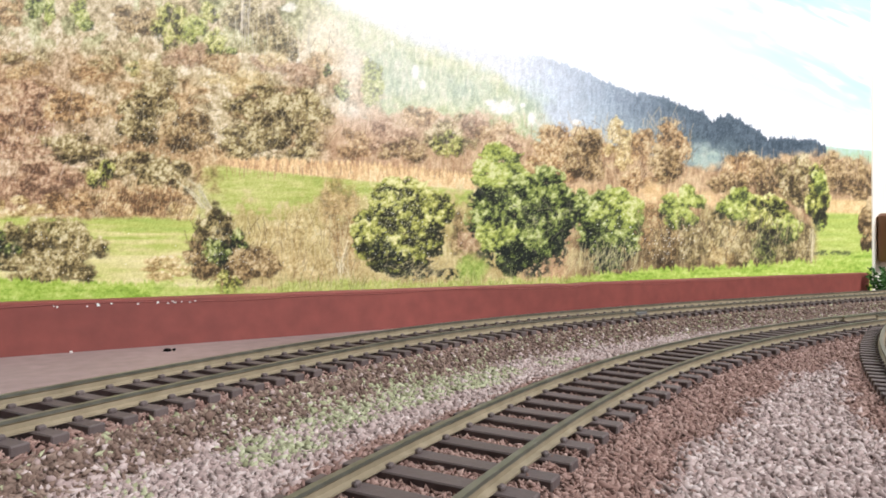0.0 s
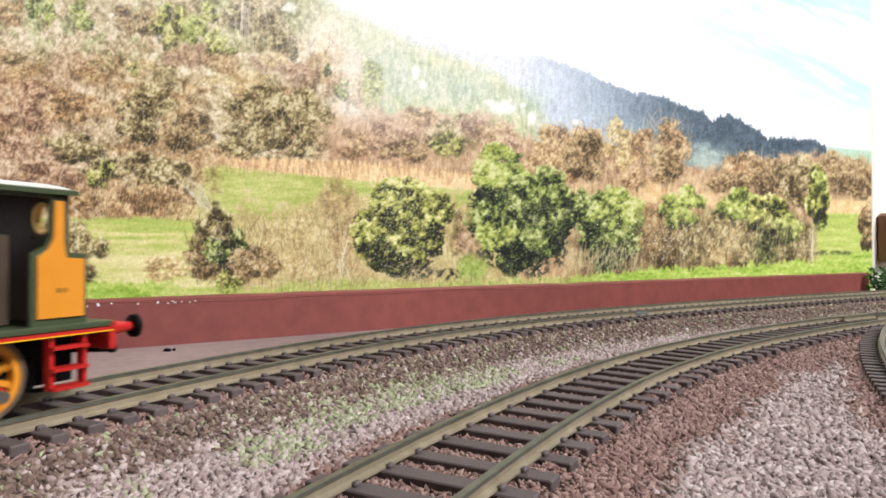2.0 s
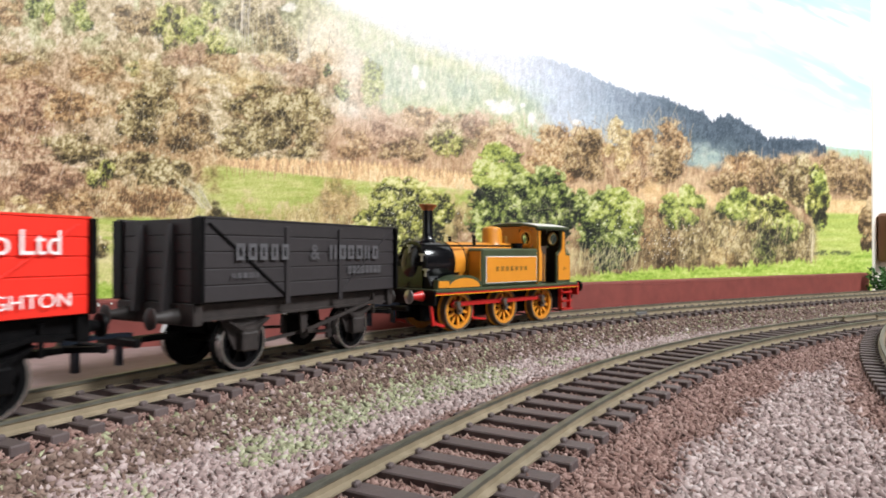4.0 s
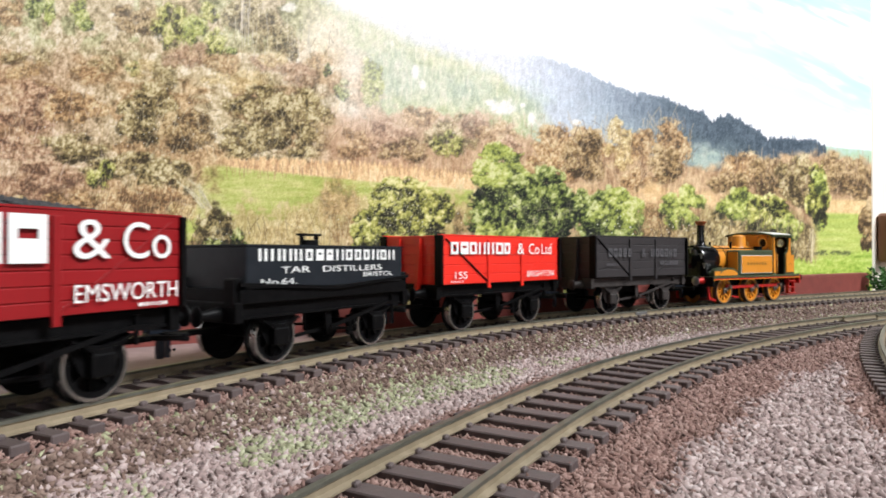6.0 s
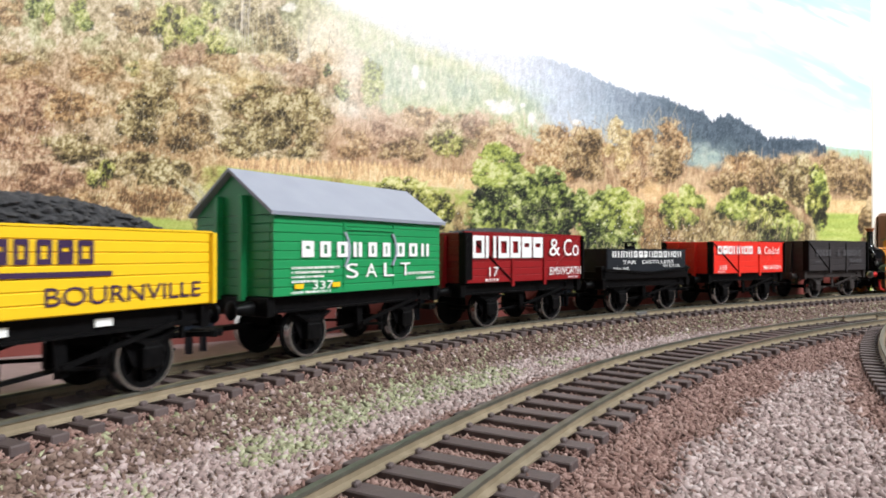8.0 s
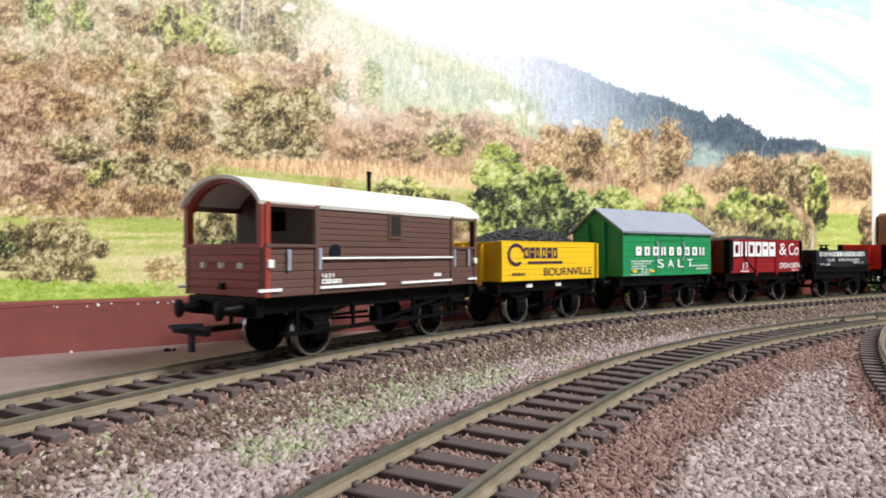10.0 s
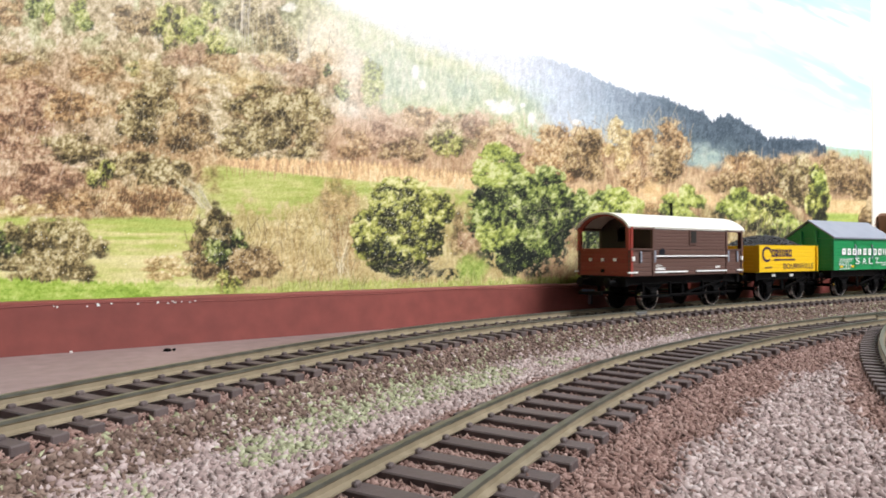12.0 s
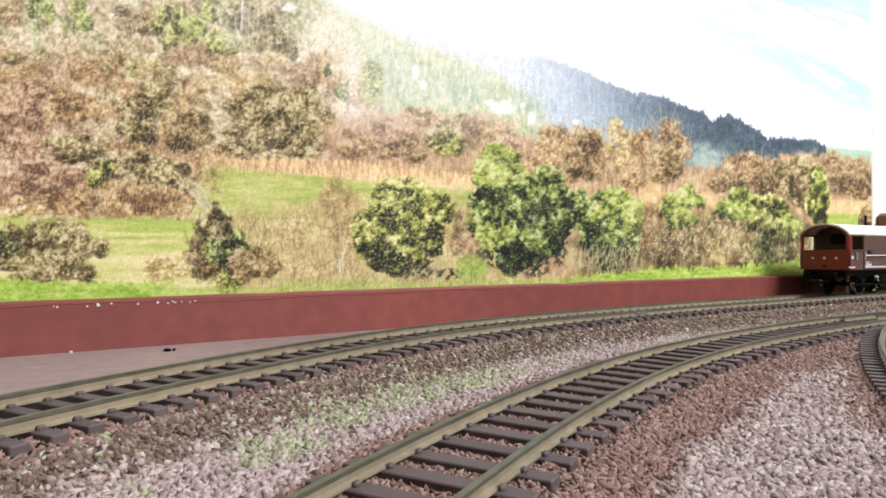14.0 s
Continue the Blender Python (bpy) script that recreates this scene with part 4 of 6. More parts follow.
def ballast():
    rng = np.random.RandomState(4)
    n = 330000
    y = 0.050 + 0.42 * rng.rand(n) ** 1.30
    x = (rng.rand(n) * 2 - 1) * (0.74 * y + 0.015)
    df = np.concatenate([side_of(FAR, x[k:k + 3000], y[k:k + 3000]) for k in range(0, n, 3000)])
    keep = df < 0.016
    x, y, df = x[keep], y[keep], df[keep]
    n = len(x)
    dn, ds, z = [np.concatenate([fn(x[k:k + 3000], y[k:k + 3000]) for k in range(0, n, 3000)])
                 for fn in (lambda p, q: side_of(NEAR, p, q), lambda p, q: side_of(SIDING, p, q), ground_z)]
    wob = np.array([noise.noise((px * 60, py * 60, 2.0)) for px, py in zip(x, y)])
    edge = 0.004 * wob + 0.0045 * (rng.rand(n) - 0.5)
    far_bed = df > -0.0200 + 0.6 * edge
    near_bed = (abs(dn) < 0.0150)
    # drifts of darker scatter on the inner side of each track
    shoulder = ((dn < -0.010) & (dn > -0.0310 + 1.4 * edge)) | ((abs(ds) < 0.021 + edge) & (dn < -0.012))
    lip = (dn >= 0.0150) & (dn < 0.0205 + edge)
    along = (x + 0.014) * 0.57 + (y - 0.140) * 0.82
    green = ((abs((df + 0.0275) / 0.0100) ** 2.5 + ((along - 0.018) / 0.058) ** 2) < 1 + 1.4 * wob + 0.5 * (rng.rand(n) - 0.5)) & ~far_bed & ~near_bed & ~lip & (rng.rand(n) < 0.72)
    brown = far_bed | near_bed | shoulder | lip
    on_track = ((df > -0.0162) & (df < 0.0165)) | (abs(dn) < 0.0160) | (abs(ds) < 0.0160)
    # stones pack up to just under the tops of the sleepers
    top = np.where((df > -0.0162) & (df < 0.0165), FAR_Z - np.interp(df, (-0.0165, -0.0135, -0.0092, -0.0085), (0.0046, 0.0034, 0.0034, 0.0042)), np.where(on_track, NEAR_Z - np.interp(abs(dn), (0.0100, 0.0108, 0.0130, 0.0160), (0.0036, 0.0031, 0.0031, 0.0046)), z))
    z = np.where(on_track, np.maximum(z, top), z)
    rnd = rng.rand(n)
    keep_track = ~on_track | (rnd < 0.75)
    clean = (df > -0.0100) & (x < 0.02)
    size = np.where(on_track, 0.0008, np.where(brown, 0.00092, 0.00108)) * (0.8 + 0.5 * rng.rand(n))
    for name, label, m, sel, seed in (("ballast_brown", "dark brown fine ballast along the tracks", M_GRIT_BROWN, brown & keep_track & ~clean & ~(far_bed & ~on_track), 1),
                                      ("ballast_dark", "dark earthy brown ballast heaped beside the sleepers", M_GRIT_EARTH, far_bed & ~on_track & ~clean, 5),
                                      ("ballast_green", "grey ballast with a dusting of moss green", M_GRIT_GREEN, green & ~brown, 2),
                                      ("ballast_pink", "pinkish grey loose stone ballast", M_GRIT_PINK, ~brown & ~green, 3)):
        stones(name, label, m, x[sel], y[sel], z[sel], size[sel], seed)
    # more stones on the steep inner shoulder of the far bed
    m = 19000
    s = -0.20 + 0.62 * rng.rand(m)
    off = -0.0148 - 0.0090 * rng.rand(m)
    fx, fy, ft = on(FAR, s)
    hx, hy = fx - np.sin(ft) * off, fy + np.cos(ft) * off
    hz = np.concatenate([ground_z(hx[k:k + 3000], hy[k:k + 3000]) for k in range(0, m, 3000)])
    pale = rng.rand(m) < 0.16
    hs = 0.00095 * (0.75 + 0.6 * rng.rand(m))
    stones("ballast_brown", "dark brown fine ballast on the shoulder of the bed", M_GRIT_EARTH, hx[~pale], hy[~pale], hz[~pale], hs[~pale], 12)
    stones("ballast_pale", "scattered paler stones on the dark shoulder", M_GRIT_GREEN, hx[pale], hy[pale], hz[pale], hs[pale], 13)
    # pale stones strewn over the darker bed
    sel = far_bed & ~on_track & (rnd < 0.12)
    stones("ballast_pale", "scattered paler stones on the dark shoulder", M_GRIT_PINK, x[sel], y[sel], z[sel] + 0.0003, size[sel], 9)


ballast()


# ---- the end of the scene: post and shrub ----
def end_post():
    t = thing("end_post", "cream painted upright post at the end of the backscene", "post", kind="structure", m=WALL_AT)
    bm = bmesh.new()
    box(bm, 0.5618, 0.0232, 0.2000, 0.0780, 0.030, 0.400, 0.0008)
    part("post", bm, M_CREAM, t)
    # brown block added in place of the shading low on the post
    bm = bmesh.new()
    box(bm, 0.5668, 0.0030, 0.0460, 0.0780, 0.010, 0.036, 0.002)
    part("foot_block", bm, M_BROWN_WOOD, t, "brown block standing in for the shade at the foot")


end_post()


def shrub():
    t = thing("model_shrub", "small dark green model shrub at the end of the upstand", "shrub", m=WALL_AT)
    rng = np.random.RandomState(21)
    v, f = [], []
    for k in range(1500):
        u = 0.488 + 0.060 * rng.rand()
        h = 0.0205 * (0.75 + 0.25 * math.sin(u * 260)) * (1 - 0.35 * rng.rand())
        q = Vector((u, -0.002 - 0.012 * rng.rand(), 0.0064 + h * rng.rand() ** 0.6))
        a, b, c = Vector(rng.randn(3)).normalized(), Vector(rng.randn(3)).normalized(), 0.0013 * (0.6 + 0.8 * rng.rand())
        b = (b - a * a.dot(b)).normalized() * 0.55
        i = len(v)
        v += [q - a * c, q + b * c, q + a * c, q - b * c]
        f.append((i, i + 1, i + 2, i + 3))
    ob = new("foliage", stuff_mesh("foliage", [tuple(p) for p in v], f, M_BUSH))
    ob.parent = t
    bm = bmesh.new()
    for u in (0.505, 0.520, 0.535):
        rod(bm, (u, -0.007, 0.0060), (u + 0.002, -0.007, 0.0180), 0.0008, 6, 0.0004)
    part("stem", bm, M_BROWN_WOOD, t)


shrub()


def scraps():
    """A black lump standing in for a hole in the bare board, and a white crumb lying on it."""
    bm = bmesh.new()
    rng = random.Random(2)
    for k in range(9):
        box(bm, rng.uniform(-0.0012, 0.0012), rng.uniform(-0.001, 0.001), 0.0003 + 0.0003 * rng.random(), 0.0008, 0.0007, 0.0006, 0.0002)
    ob = new("dirt_clump", mesh_of("dirt_clump", bm, M_BLACK))
    ob.location = (-0.0787, 0.1818, 0.0064)
    tagged(ob, "small black lump standing in for a hole in the board", "debris")
    bm = bmesh.new()
    box(bm, 0, 0, 0.0003, 0.0009, 0.0006, 0.0006, 0.0002)
    ob = new("paint_crumb", mesh_of("paint_crumb", bm, M_WHITE))
    ob.location = (-0.1050, 0.1788, 0.0064)
    tagged(ob, "tiny white crumb on the painted board", "debris")


scraps()


# ---- rolling stock: x forward, -y towards the viewer's side, z = 0 on the rail ----
WHEELSETS = []      # (wheelset, axle height, radius) for the turning of wheels
RODS = []           # (rod, rest place, crank radius, wheel radius)
TRAIN = []          # (vehicle, place in the train, wheelbase)


def annulus(bm, ro, ri, y0, y1, seg=28, cx=0.0, cz=0.0, mi=0):
    rings = []
    for r, y in ((ro, y0), (ro, y1), (ri, y1), (ri, y0)):
        rings.append([bm.verts.new((cx + r * math.cos(2 * math.pi * k / seg), y, cz + r * math.sin(2 * math.pi * k / seg))) for k in range(seg)])
    for a, b in zip(rings, rings[1:] + rings[:1]):
        for k in range(seg):
            f = bm.faces.new((a[k], a[(k + 1) % seg], b[(k + 1) % seg], b[k]))
            f.material_index = mi


def wheel_mesh(name, r, spokes, hub_mat, rim_mat, outer):
    """A flanged spoked wheel on the y axis; outer is -1 or 1, the side its face looks to."""
    bm = bmesh.new()
    annulus(bm, r, r * 0.90, -0.0011, 0.0011, mi=1)
    annulus(bm, r * 0.90, r * 0.74, -0.0009, 0.0009, mi=0)
    annulus(bm, r * 1.09, r * 0.80, -outer * 0.0011, -outer * 0.0016, mi=0)
    for k in range(spokes):
        a = 2 * math.pi * k / spokes
        bar(bm, (0.12 * r * math.cos(a), 0, 0.12 * r * math.sin(a)), (0.78 * r * math.cos(a), 0, 0.78 * r * math.sin(a)), 0.0007, 0.0009)
    rod(bm, (0, -0.0010, 0), (0, 0.0010, 0), r * 0.22, 12)
    # black disc added behind the spokes, in place of the shade between them
    n0 = len(bm.faces)
    rod(bm, (0, outer * -0.0005, 0), (0, outer * -0.0008, 0), r * 0.80, 20)
    bm.faces.ensure_lookup_table()
    for f in bm.faces[n0:]:
        f.material_index = 2
    me = mesh_of(name, bm, hub_mat)
    me.materials.append(rim_mat)
    me.materials.append(M_BLACK)
    return me


WHEEL_R = 0.0058
M_RIM = mat("dark_steel_rim", [(0.60, 0.59, 0.57), (0.48, 0.47, 0.45)], 0.22, 0.95, scale=300, bump=0.0)
WAGON_WHEEL = {s: wheel_mesh("wheel", WHEEL_R, 8, M_BLACK, M_RIM, s) for s in (-1, 1)}


def wheelset(top, x, r, wheels, axle_mat):
    bm = bmesh.new()
    rod(bm, (0, -0.0098, 0), (0, 0.0098, 0), 0.0008, 8)
    ws = part("wheelset", bm, axle_mat, top, at=(x, 0, r))
    for s in (-1, 1):
        share("wheel", wheels[s], ws, (0, s * 0.0086, 0))
    WHEELSETS.append((ws, (x, 0, r), r))
    return ws


def buffer(top, x, y, z, way, shank, head, length=0.0055):
    bm = bmesh.new()
    turned(bm, ((0.0017, 0), (0.0015, way * length * 0.25), (0.0011, way * length * 0.6), (0.0007, way * length)), (x, y, z), "x", 14)
    b = part("buffer", bm, shank, top, smooth=True)
    bm = bmesh.new()
    turned(bm, ((0.0007, way * length * 0.9), (0.0020, way * length * 0.96), (0.0021, way * length * 1.05), (0.0012, way * length * 1.12)), (x, y, z), "x", 16)
    part("buffer_head", bm, head, b, smooth=True)


def coupling(top, x, way):
    """A wide tension-lock coupling with its drop hook."""
    bm = bmesh.new()
    bar(bm, (x - way * 0.006, 0, 0.0075), (x + way * 0.0045, 0, 0.0075), 0.0026, 0.0011)
    box(bm, x + way * 0.0062, 0, 0.0076, 0.0012, 0.0150, 0.0016, 0.0003)
    for s in (-1, 1):
        bar(bm, (x + way * 0.002, 0, 0.0075), (x + way * 0.006, s * 0.0068, 0.0075), 0.0011, 0.0010)
    c = part("coupling", bm, M_BLACK, top)
    bm = bmesh.new()
    bar(bm, (x + way * 0.003, 0.001, 0.0084), (x + way * 0.0105, 0.001, 0.0088), 0.0009, 0.0009)
    bar(bm, (x + way * 0.0055, 0.001, 0.0076), (x + way * 0.0055, 0.001, 0.0030), 0.0009, 0.0016)
    part("hook", bm, M_BLUE_BAR, c)


def underframe(top, length, wb, low=0.0145, iron=M_BLACK):
    h = length / 2
    for s in (-1, 1):
        bm = bmesh.new()
        box(bm, 0, s * 0.0122, low - 0.0019, length - 0.001, 0.0014, 0.0034, 0.0002)
        box(bm, 0, s * 0.0129, low - 0.0034, length - 0.003, 0.0012, 0.0005)
        part("solebar", bm, iron, top)
        for x in (-wb / 2, wb / 2):
            bm = bmesh.new()
            slab(bm, ((x - 0.0062, low - 0.0030), (x + 0.0062, low - 0.0030), (x + 0.0026, 0.0044), (x - 0.0026, 0.0044)), "y", s * 0.0114, s * 0.0120)
            guard = part("axle_guard", bm, iron, top)
            bm = bmesh.new()
            box(bm, x, s * 0.0130, 0.0060, 0.0042, 0.0028, 0.0040, 0.0004)
            box(bm, x, s * 0.0130, 0.0082, 0.0024, 0.0022, 0.0012, 0.0002)
            part("axle_box", bm, iron, guard)
            bm = bmesh.new()
            for k in range(4):
                w = 0.0105 - 0.0018 * k
                slab(bm, [(x + w * u, low - 0.0040 - 0.0005 * k - 0.0014 * (1 - (2 * u) ** 2)) for u in (-0.5, -0.25, 0, 0.25, 0.5)]
                     + [(x + w * u, low - 0.0044 - 0.0005 * k - 0.0014 * (1 - (2 * u) ** 2)) for u in (0.5, 0.25, 0, -0.25, -0.5)], "y", s * 0.0122, s * 0.0140)
            part("leaf_spring", bm, iron, guard)
        bm = bmesh.new()
        bar(bm, (-0.0006, s * 0.0118, low - 0.003), (0.0, s * 0.0118, 0.0048), 0.0007, 0.0020)
        for w in (-1, 1):
            bar(bm, (0, s * 0.0096, 0.0058), (w * (wb / 2 - 0.0062), s * 0.0096, 0.0050), 0.0008, 0.0007)
            box(bm, w * (wb / 2 - 0.0066), s * 0.0090, 0.0058, 0.0014, 0.0016, 0.0050, 0.0003)
        part("brake_gear", bm, iron, top)
        bm = bmesh.new()
        bar(bm, (-0.001, s * 0.0139, 0.0066), (wb / 2 + 0.0045, s * 0.0139, low - 0.0030), 0.0007, 0.0008)
        bar(bm, (wb / 2 + 0.0045, s * 0.0139, low - 0.0030), (h - 0.0035, s * 0.0139, low - 0.0036), 0.0007, 0.0010)
        bar(bm, (wb / 2 + 0.0060, s * 0.0137, low - 0.001), (wb / 2 + 0.0060, s * 0.0137, low - 0.0060), 0.0006, 0.0008)
        part("brake_lever", bm, iron, top)
    for s in (-1, 1):
        bm = bmesh.new()
        box(bm, s * (h - 0.0004), 0, low - 0.0022, 0.0020, 0.0290, 0.0042, 0.0002)
        part("buffer_beam", bm, iron, top)
        for y in (-0.0085, 0.0085):
            buffer(top, s * (h + 0.0004), y, low - 0.0026, s, iron, iron)
        coupling(top, s * (h + 0.0015), s)
    bm = bmesh.new()
    box(bm, 0, 0, low - 0.0008, length - 0.002, 0.0230, 0.0010)
    part("chassis_floor", bm, iron, top)
    for x in (-wb / 2, wb / 2):
        wheelset(top, x, WHEEL_R, WAGON_WHEEL, M_BLACK)


def planked(top, name, x0, x1, y, z0, z1, n, material, thick=0.0012, along="x", lean=1):
    """A wall of n planks with open joints: a backing board and one object for each plank."""
    step = (z1 - z0) / n
    bm = bmesh.new()
    c, w = (x0 + x1) / 2, x1 - x0
    if along == "x":
        box(bm, c, y, (z0 + z1) / 2, w - 0.0004, thick * 0.6, z1 - z0 - 0.0003)
    else:
        box(bm, y, c, (z0 + z1) / 2, thick * 0.6, w - 0.0004, z1 - z0 - 0.0003)
    wall = part(name, bm, material, top)
    bm = bmesh.new()
    if along == "x":
        box(bm, 0, 0, 0, w, thick, step - 0.00016, 0.00012)
    else:
        box(bm, 0, 0, 0, thick, w, step - 0.00016, 0.00012)
    me = mesh_of("plank", bm, material)
    for k in range(n):
        z = z0 + step * (k + 0.5)
        share("plank", me, wall, (c, y, z) if along == "x" else (y, c, z))
    return wall


def coal_load(top, length, width, z, rise, seed):
    """A heap of coal: a mounded bed of lumps."""
    rng = np.random.RandomState(seed)
    n = 1500
    x, y = (rng.rand(n) - 0.5) * length, (rng.rand(n) - 0.5) * width
    hz = z + rise * np.maximum(0, 1 - np.abs(2 * x / length) ** 2.2) * np.maximum(0, 1 - np.abs(2 * y / width) ** 2.4)
    v, f = [], []
    for k in range(n):
        r = 0.0004 + 0.0007 * rng.rand()
        b = len(v)
        for d in ((1, 0, 0), (-1, 0, 0), (0, 1, 0), (0, -1, 0), (0, 0, 1), (0, 0, -1)):
            j = r * (0.7 + 0.6 * rng.rand(3))
            v.append((x[k] + d[0] * j[0] + 0.3 * r * d[1], y[k] + d[1] * j[1] + 0.3 * r * d[2], hz[k] + d[2] * j[2] * 0.8))
        f += [(b, b + 2, b + 4), (b + 2, b + 1, b + 4), (b + 1, b + 3, b + 4), (b + 3, b, b + 4), (b + 2, b, b + 5), (b + 1, b + 2, b + 5), (b + 3, b + 1, b + 5), (b, b + 3, b + 5)]
    g = 14
    b = len(v)
    for i in range(g + 1):
        for j in range(g + 1):
            a, c = i / g * 2 - 1, j / g * 2 - 1
            v.append((a * length / 2, c * width / 2, z - 0.0003 + rise * max(0, 1 - abs(a) ** 2.2) * max(0, 1 - abs(c) ** 2.4)))
    for i in range(g):
        for j in range(g):
            p = b + i * (g + 1) + j
            f.append((p, p + g + 1, p + g + 2, p + 1))
    ob = new("coal", stuff_mesh("coal", v, f, M_COAL))
    ob.parent = top
    tagged(ob, "heap of black coal lumps", kind="stuff")


def open_wagon(name, label, place, length, top_z, n, paint, post, wb=0.0345, low=0.0145, width=0.0310, coal=0.0, seed=1, irons=None, stripe=False, door=0.0085, posts=True):
    t = thing(name, label, "goods wagon", group="wagons of the train")
    h, w = length / 2, width / 2
    iron = irons or M_BLACK
    underframe(t, length, wb, low, iron)
    bm = bmesh.new()
    box(bm, 0, 0, low + 0.0004, length - 0.0004, width - 0.002, 0.0010)
    part("floor", bm, post, t)
    for s in (-1, 1):
        planked(t, "side", -h, h, s * (w - 0.0006), low, top_z, n, paint)
        planked(t, "end", -w + 0.0013, w - 0.0013, s * (h - 0.0006), low, top_z, n, paint, along="y")
        # capping, corner plates, door posts, diagonal strap
        bm = bmesh.new()
        box(bm, 0, s * (w - 0.0006), top_z + 0.00012, length + 0.0002, 0.0015, 0.00035)
        part("capping_strip", bm, paint, t)
        for x in (-door, door) if posts else ():
            bm = bmesh.new()
            box(bm, x, s * (w + 0.0003), (low + top_z) / 2 - 0.0012, 0.0013, 0.0007, top_z - low + 0.0005, 0.0001)
            part("door_post", bm, paint, t)
        if posts:
            bm = bmesh.new()
            bar(bm, (-h + 0.002, s * (w + 0.0001), top_z - 0.001), (-door - 0.0006, s * (w + 0.0001), low + 0.0006), 0.0007, 0.0004)
            part("strap", bm, post, t, "dark diagonal iron strap")
            bm = bmesh.new()
            bar(bm, (h - 0.002, s * (w + 0.00008), top_z - 0.001), (door + 0.0006, s * (w + 0.00008), low + 0.0006), 0.0006, 0.0003)
            part("strap", bm, paint, t)
        for y in (-w + 0.0006, w - 0.0006):
            bm = bmesh.new()
            box(bm, s * h, y, (low + top_z) / 2, 0.0009, 0.0036, top_z - low, 0.0001)
            part("corner_plate", bm, post, t, "dark iron corner plate")
        for y in (-0.0055, 0.0055):
            bm = bmesh.new()
            slab(bm, ((s * h, low - 0.002), (s * (h + 0.0022), low - 0.002), (s * (h + 0.0009), top_z - 0.001), (s * h, top_z - 0.001)), "y", y - 0.0008, y + 0.0008)
            part("end_stanchion", bm, paint, t)
    if stripe:
        bm = bmesh.new()
        box(bm, -h + 0.0016, -w - 0.0003, (low + top_z) / 2 + 0.0006, 0.0032, 0.0006, top_z - low - 0.0012, 0.0001)
        part("corner_plate", bm, post, t, "dark iron corner plate")
    if coal:
        coal_load(t, length - 0.003, width - 0.003, top_z - 0.0012, coal, seed)
    TRAIN.append((t, place, wb))
    return t, -w - 0.00012


def grey_wagon():
    t, y = open_wagon("open_wagon", "dark grey five-plank open wagon with faded pale lettering", 0.1958, 0.0609, 0.0305, 5, M_SLATE, M_BLACK, irons=M_UNDER_BROWN)
    bars(t, -0.0225, y - 0.0007, 0.0225, 0.0033, 0.0150, 5, M_GREY_LET)
    letters(t, "&", -0.0018, y - 0.0007, 0.0225, 0.0033, 0.0028, M_GREY_LET)
    bars(t, 0.0045, y - 0.0007, 0.0225, 0.0033, 0.0190, 6, M_GREY_LET)
    bars(t, 0.0110, y - 0.0007, 0.0190, 0.0018, 0.0130, 8, M_GREY_LET)
    bars(t, -0.0235, y - 0.0007, 0.0190, 0.0010, 0.0070, 5, M_GREY_LET)


def scarlet_wagon():
    t, y = open_wagon("open_wagon", "bright red five-plank open wagon with white lettering", 0.1128, 0.0600, 0.0292, 5, M_SCARLET, M_BLACK, irons=M_BLACK)
    y -= 0.0007
    bars(t, -0.0262, y, 0.0236, 0.0037, 0.0290, 7, M_WHITE, 0.16)
    letters(t, "&", 0.0056, y, 0.0236, 0.0036, 0.0036, M_WHITE)
    letters(t, "Co", 0.0118, y, 0.0236, 0.0036, 0.0058, M_WHITE)
    letters(t, "Ltd", 0.0190, y, 0.0236, 0.0036, 0.0058, M_WHITE)
    letters(t, "155", -0.0244, y, 0.0162, 0.0021, 0.0054, M_WHITE)
    letters(t, "BRIGHTON", 0.0108, y, 0.0160, 0.0020, 0.0155, M_WHITE)
    bars(t, -0.0262, y, 0.0151, 0.0005, 0.0055, 6, M_WHITE)


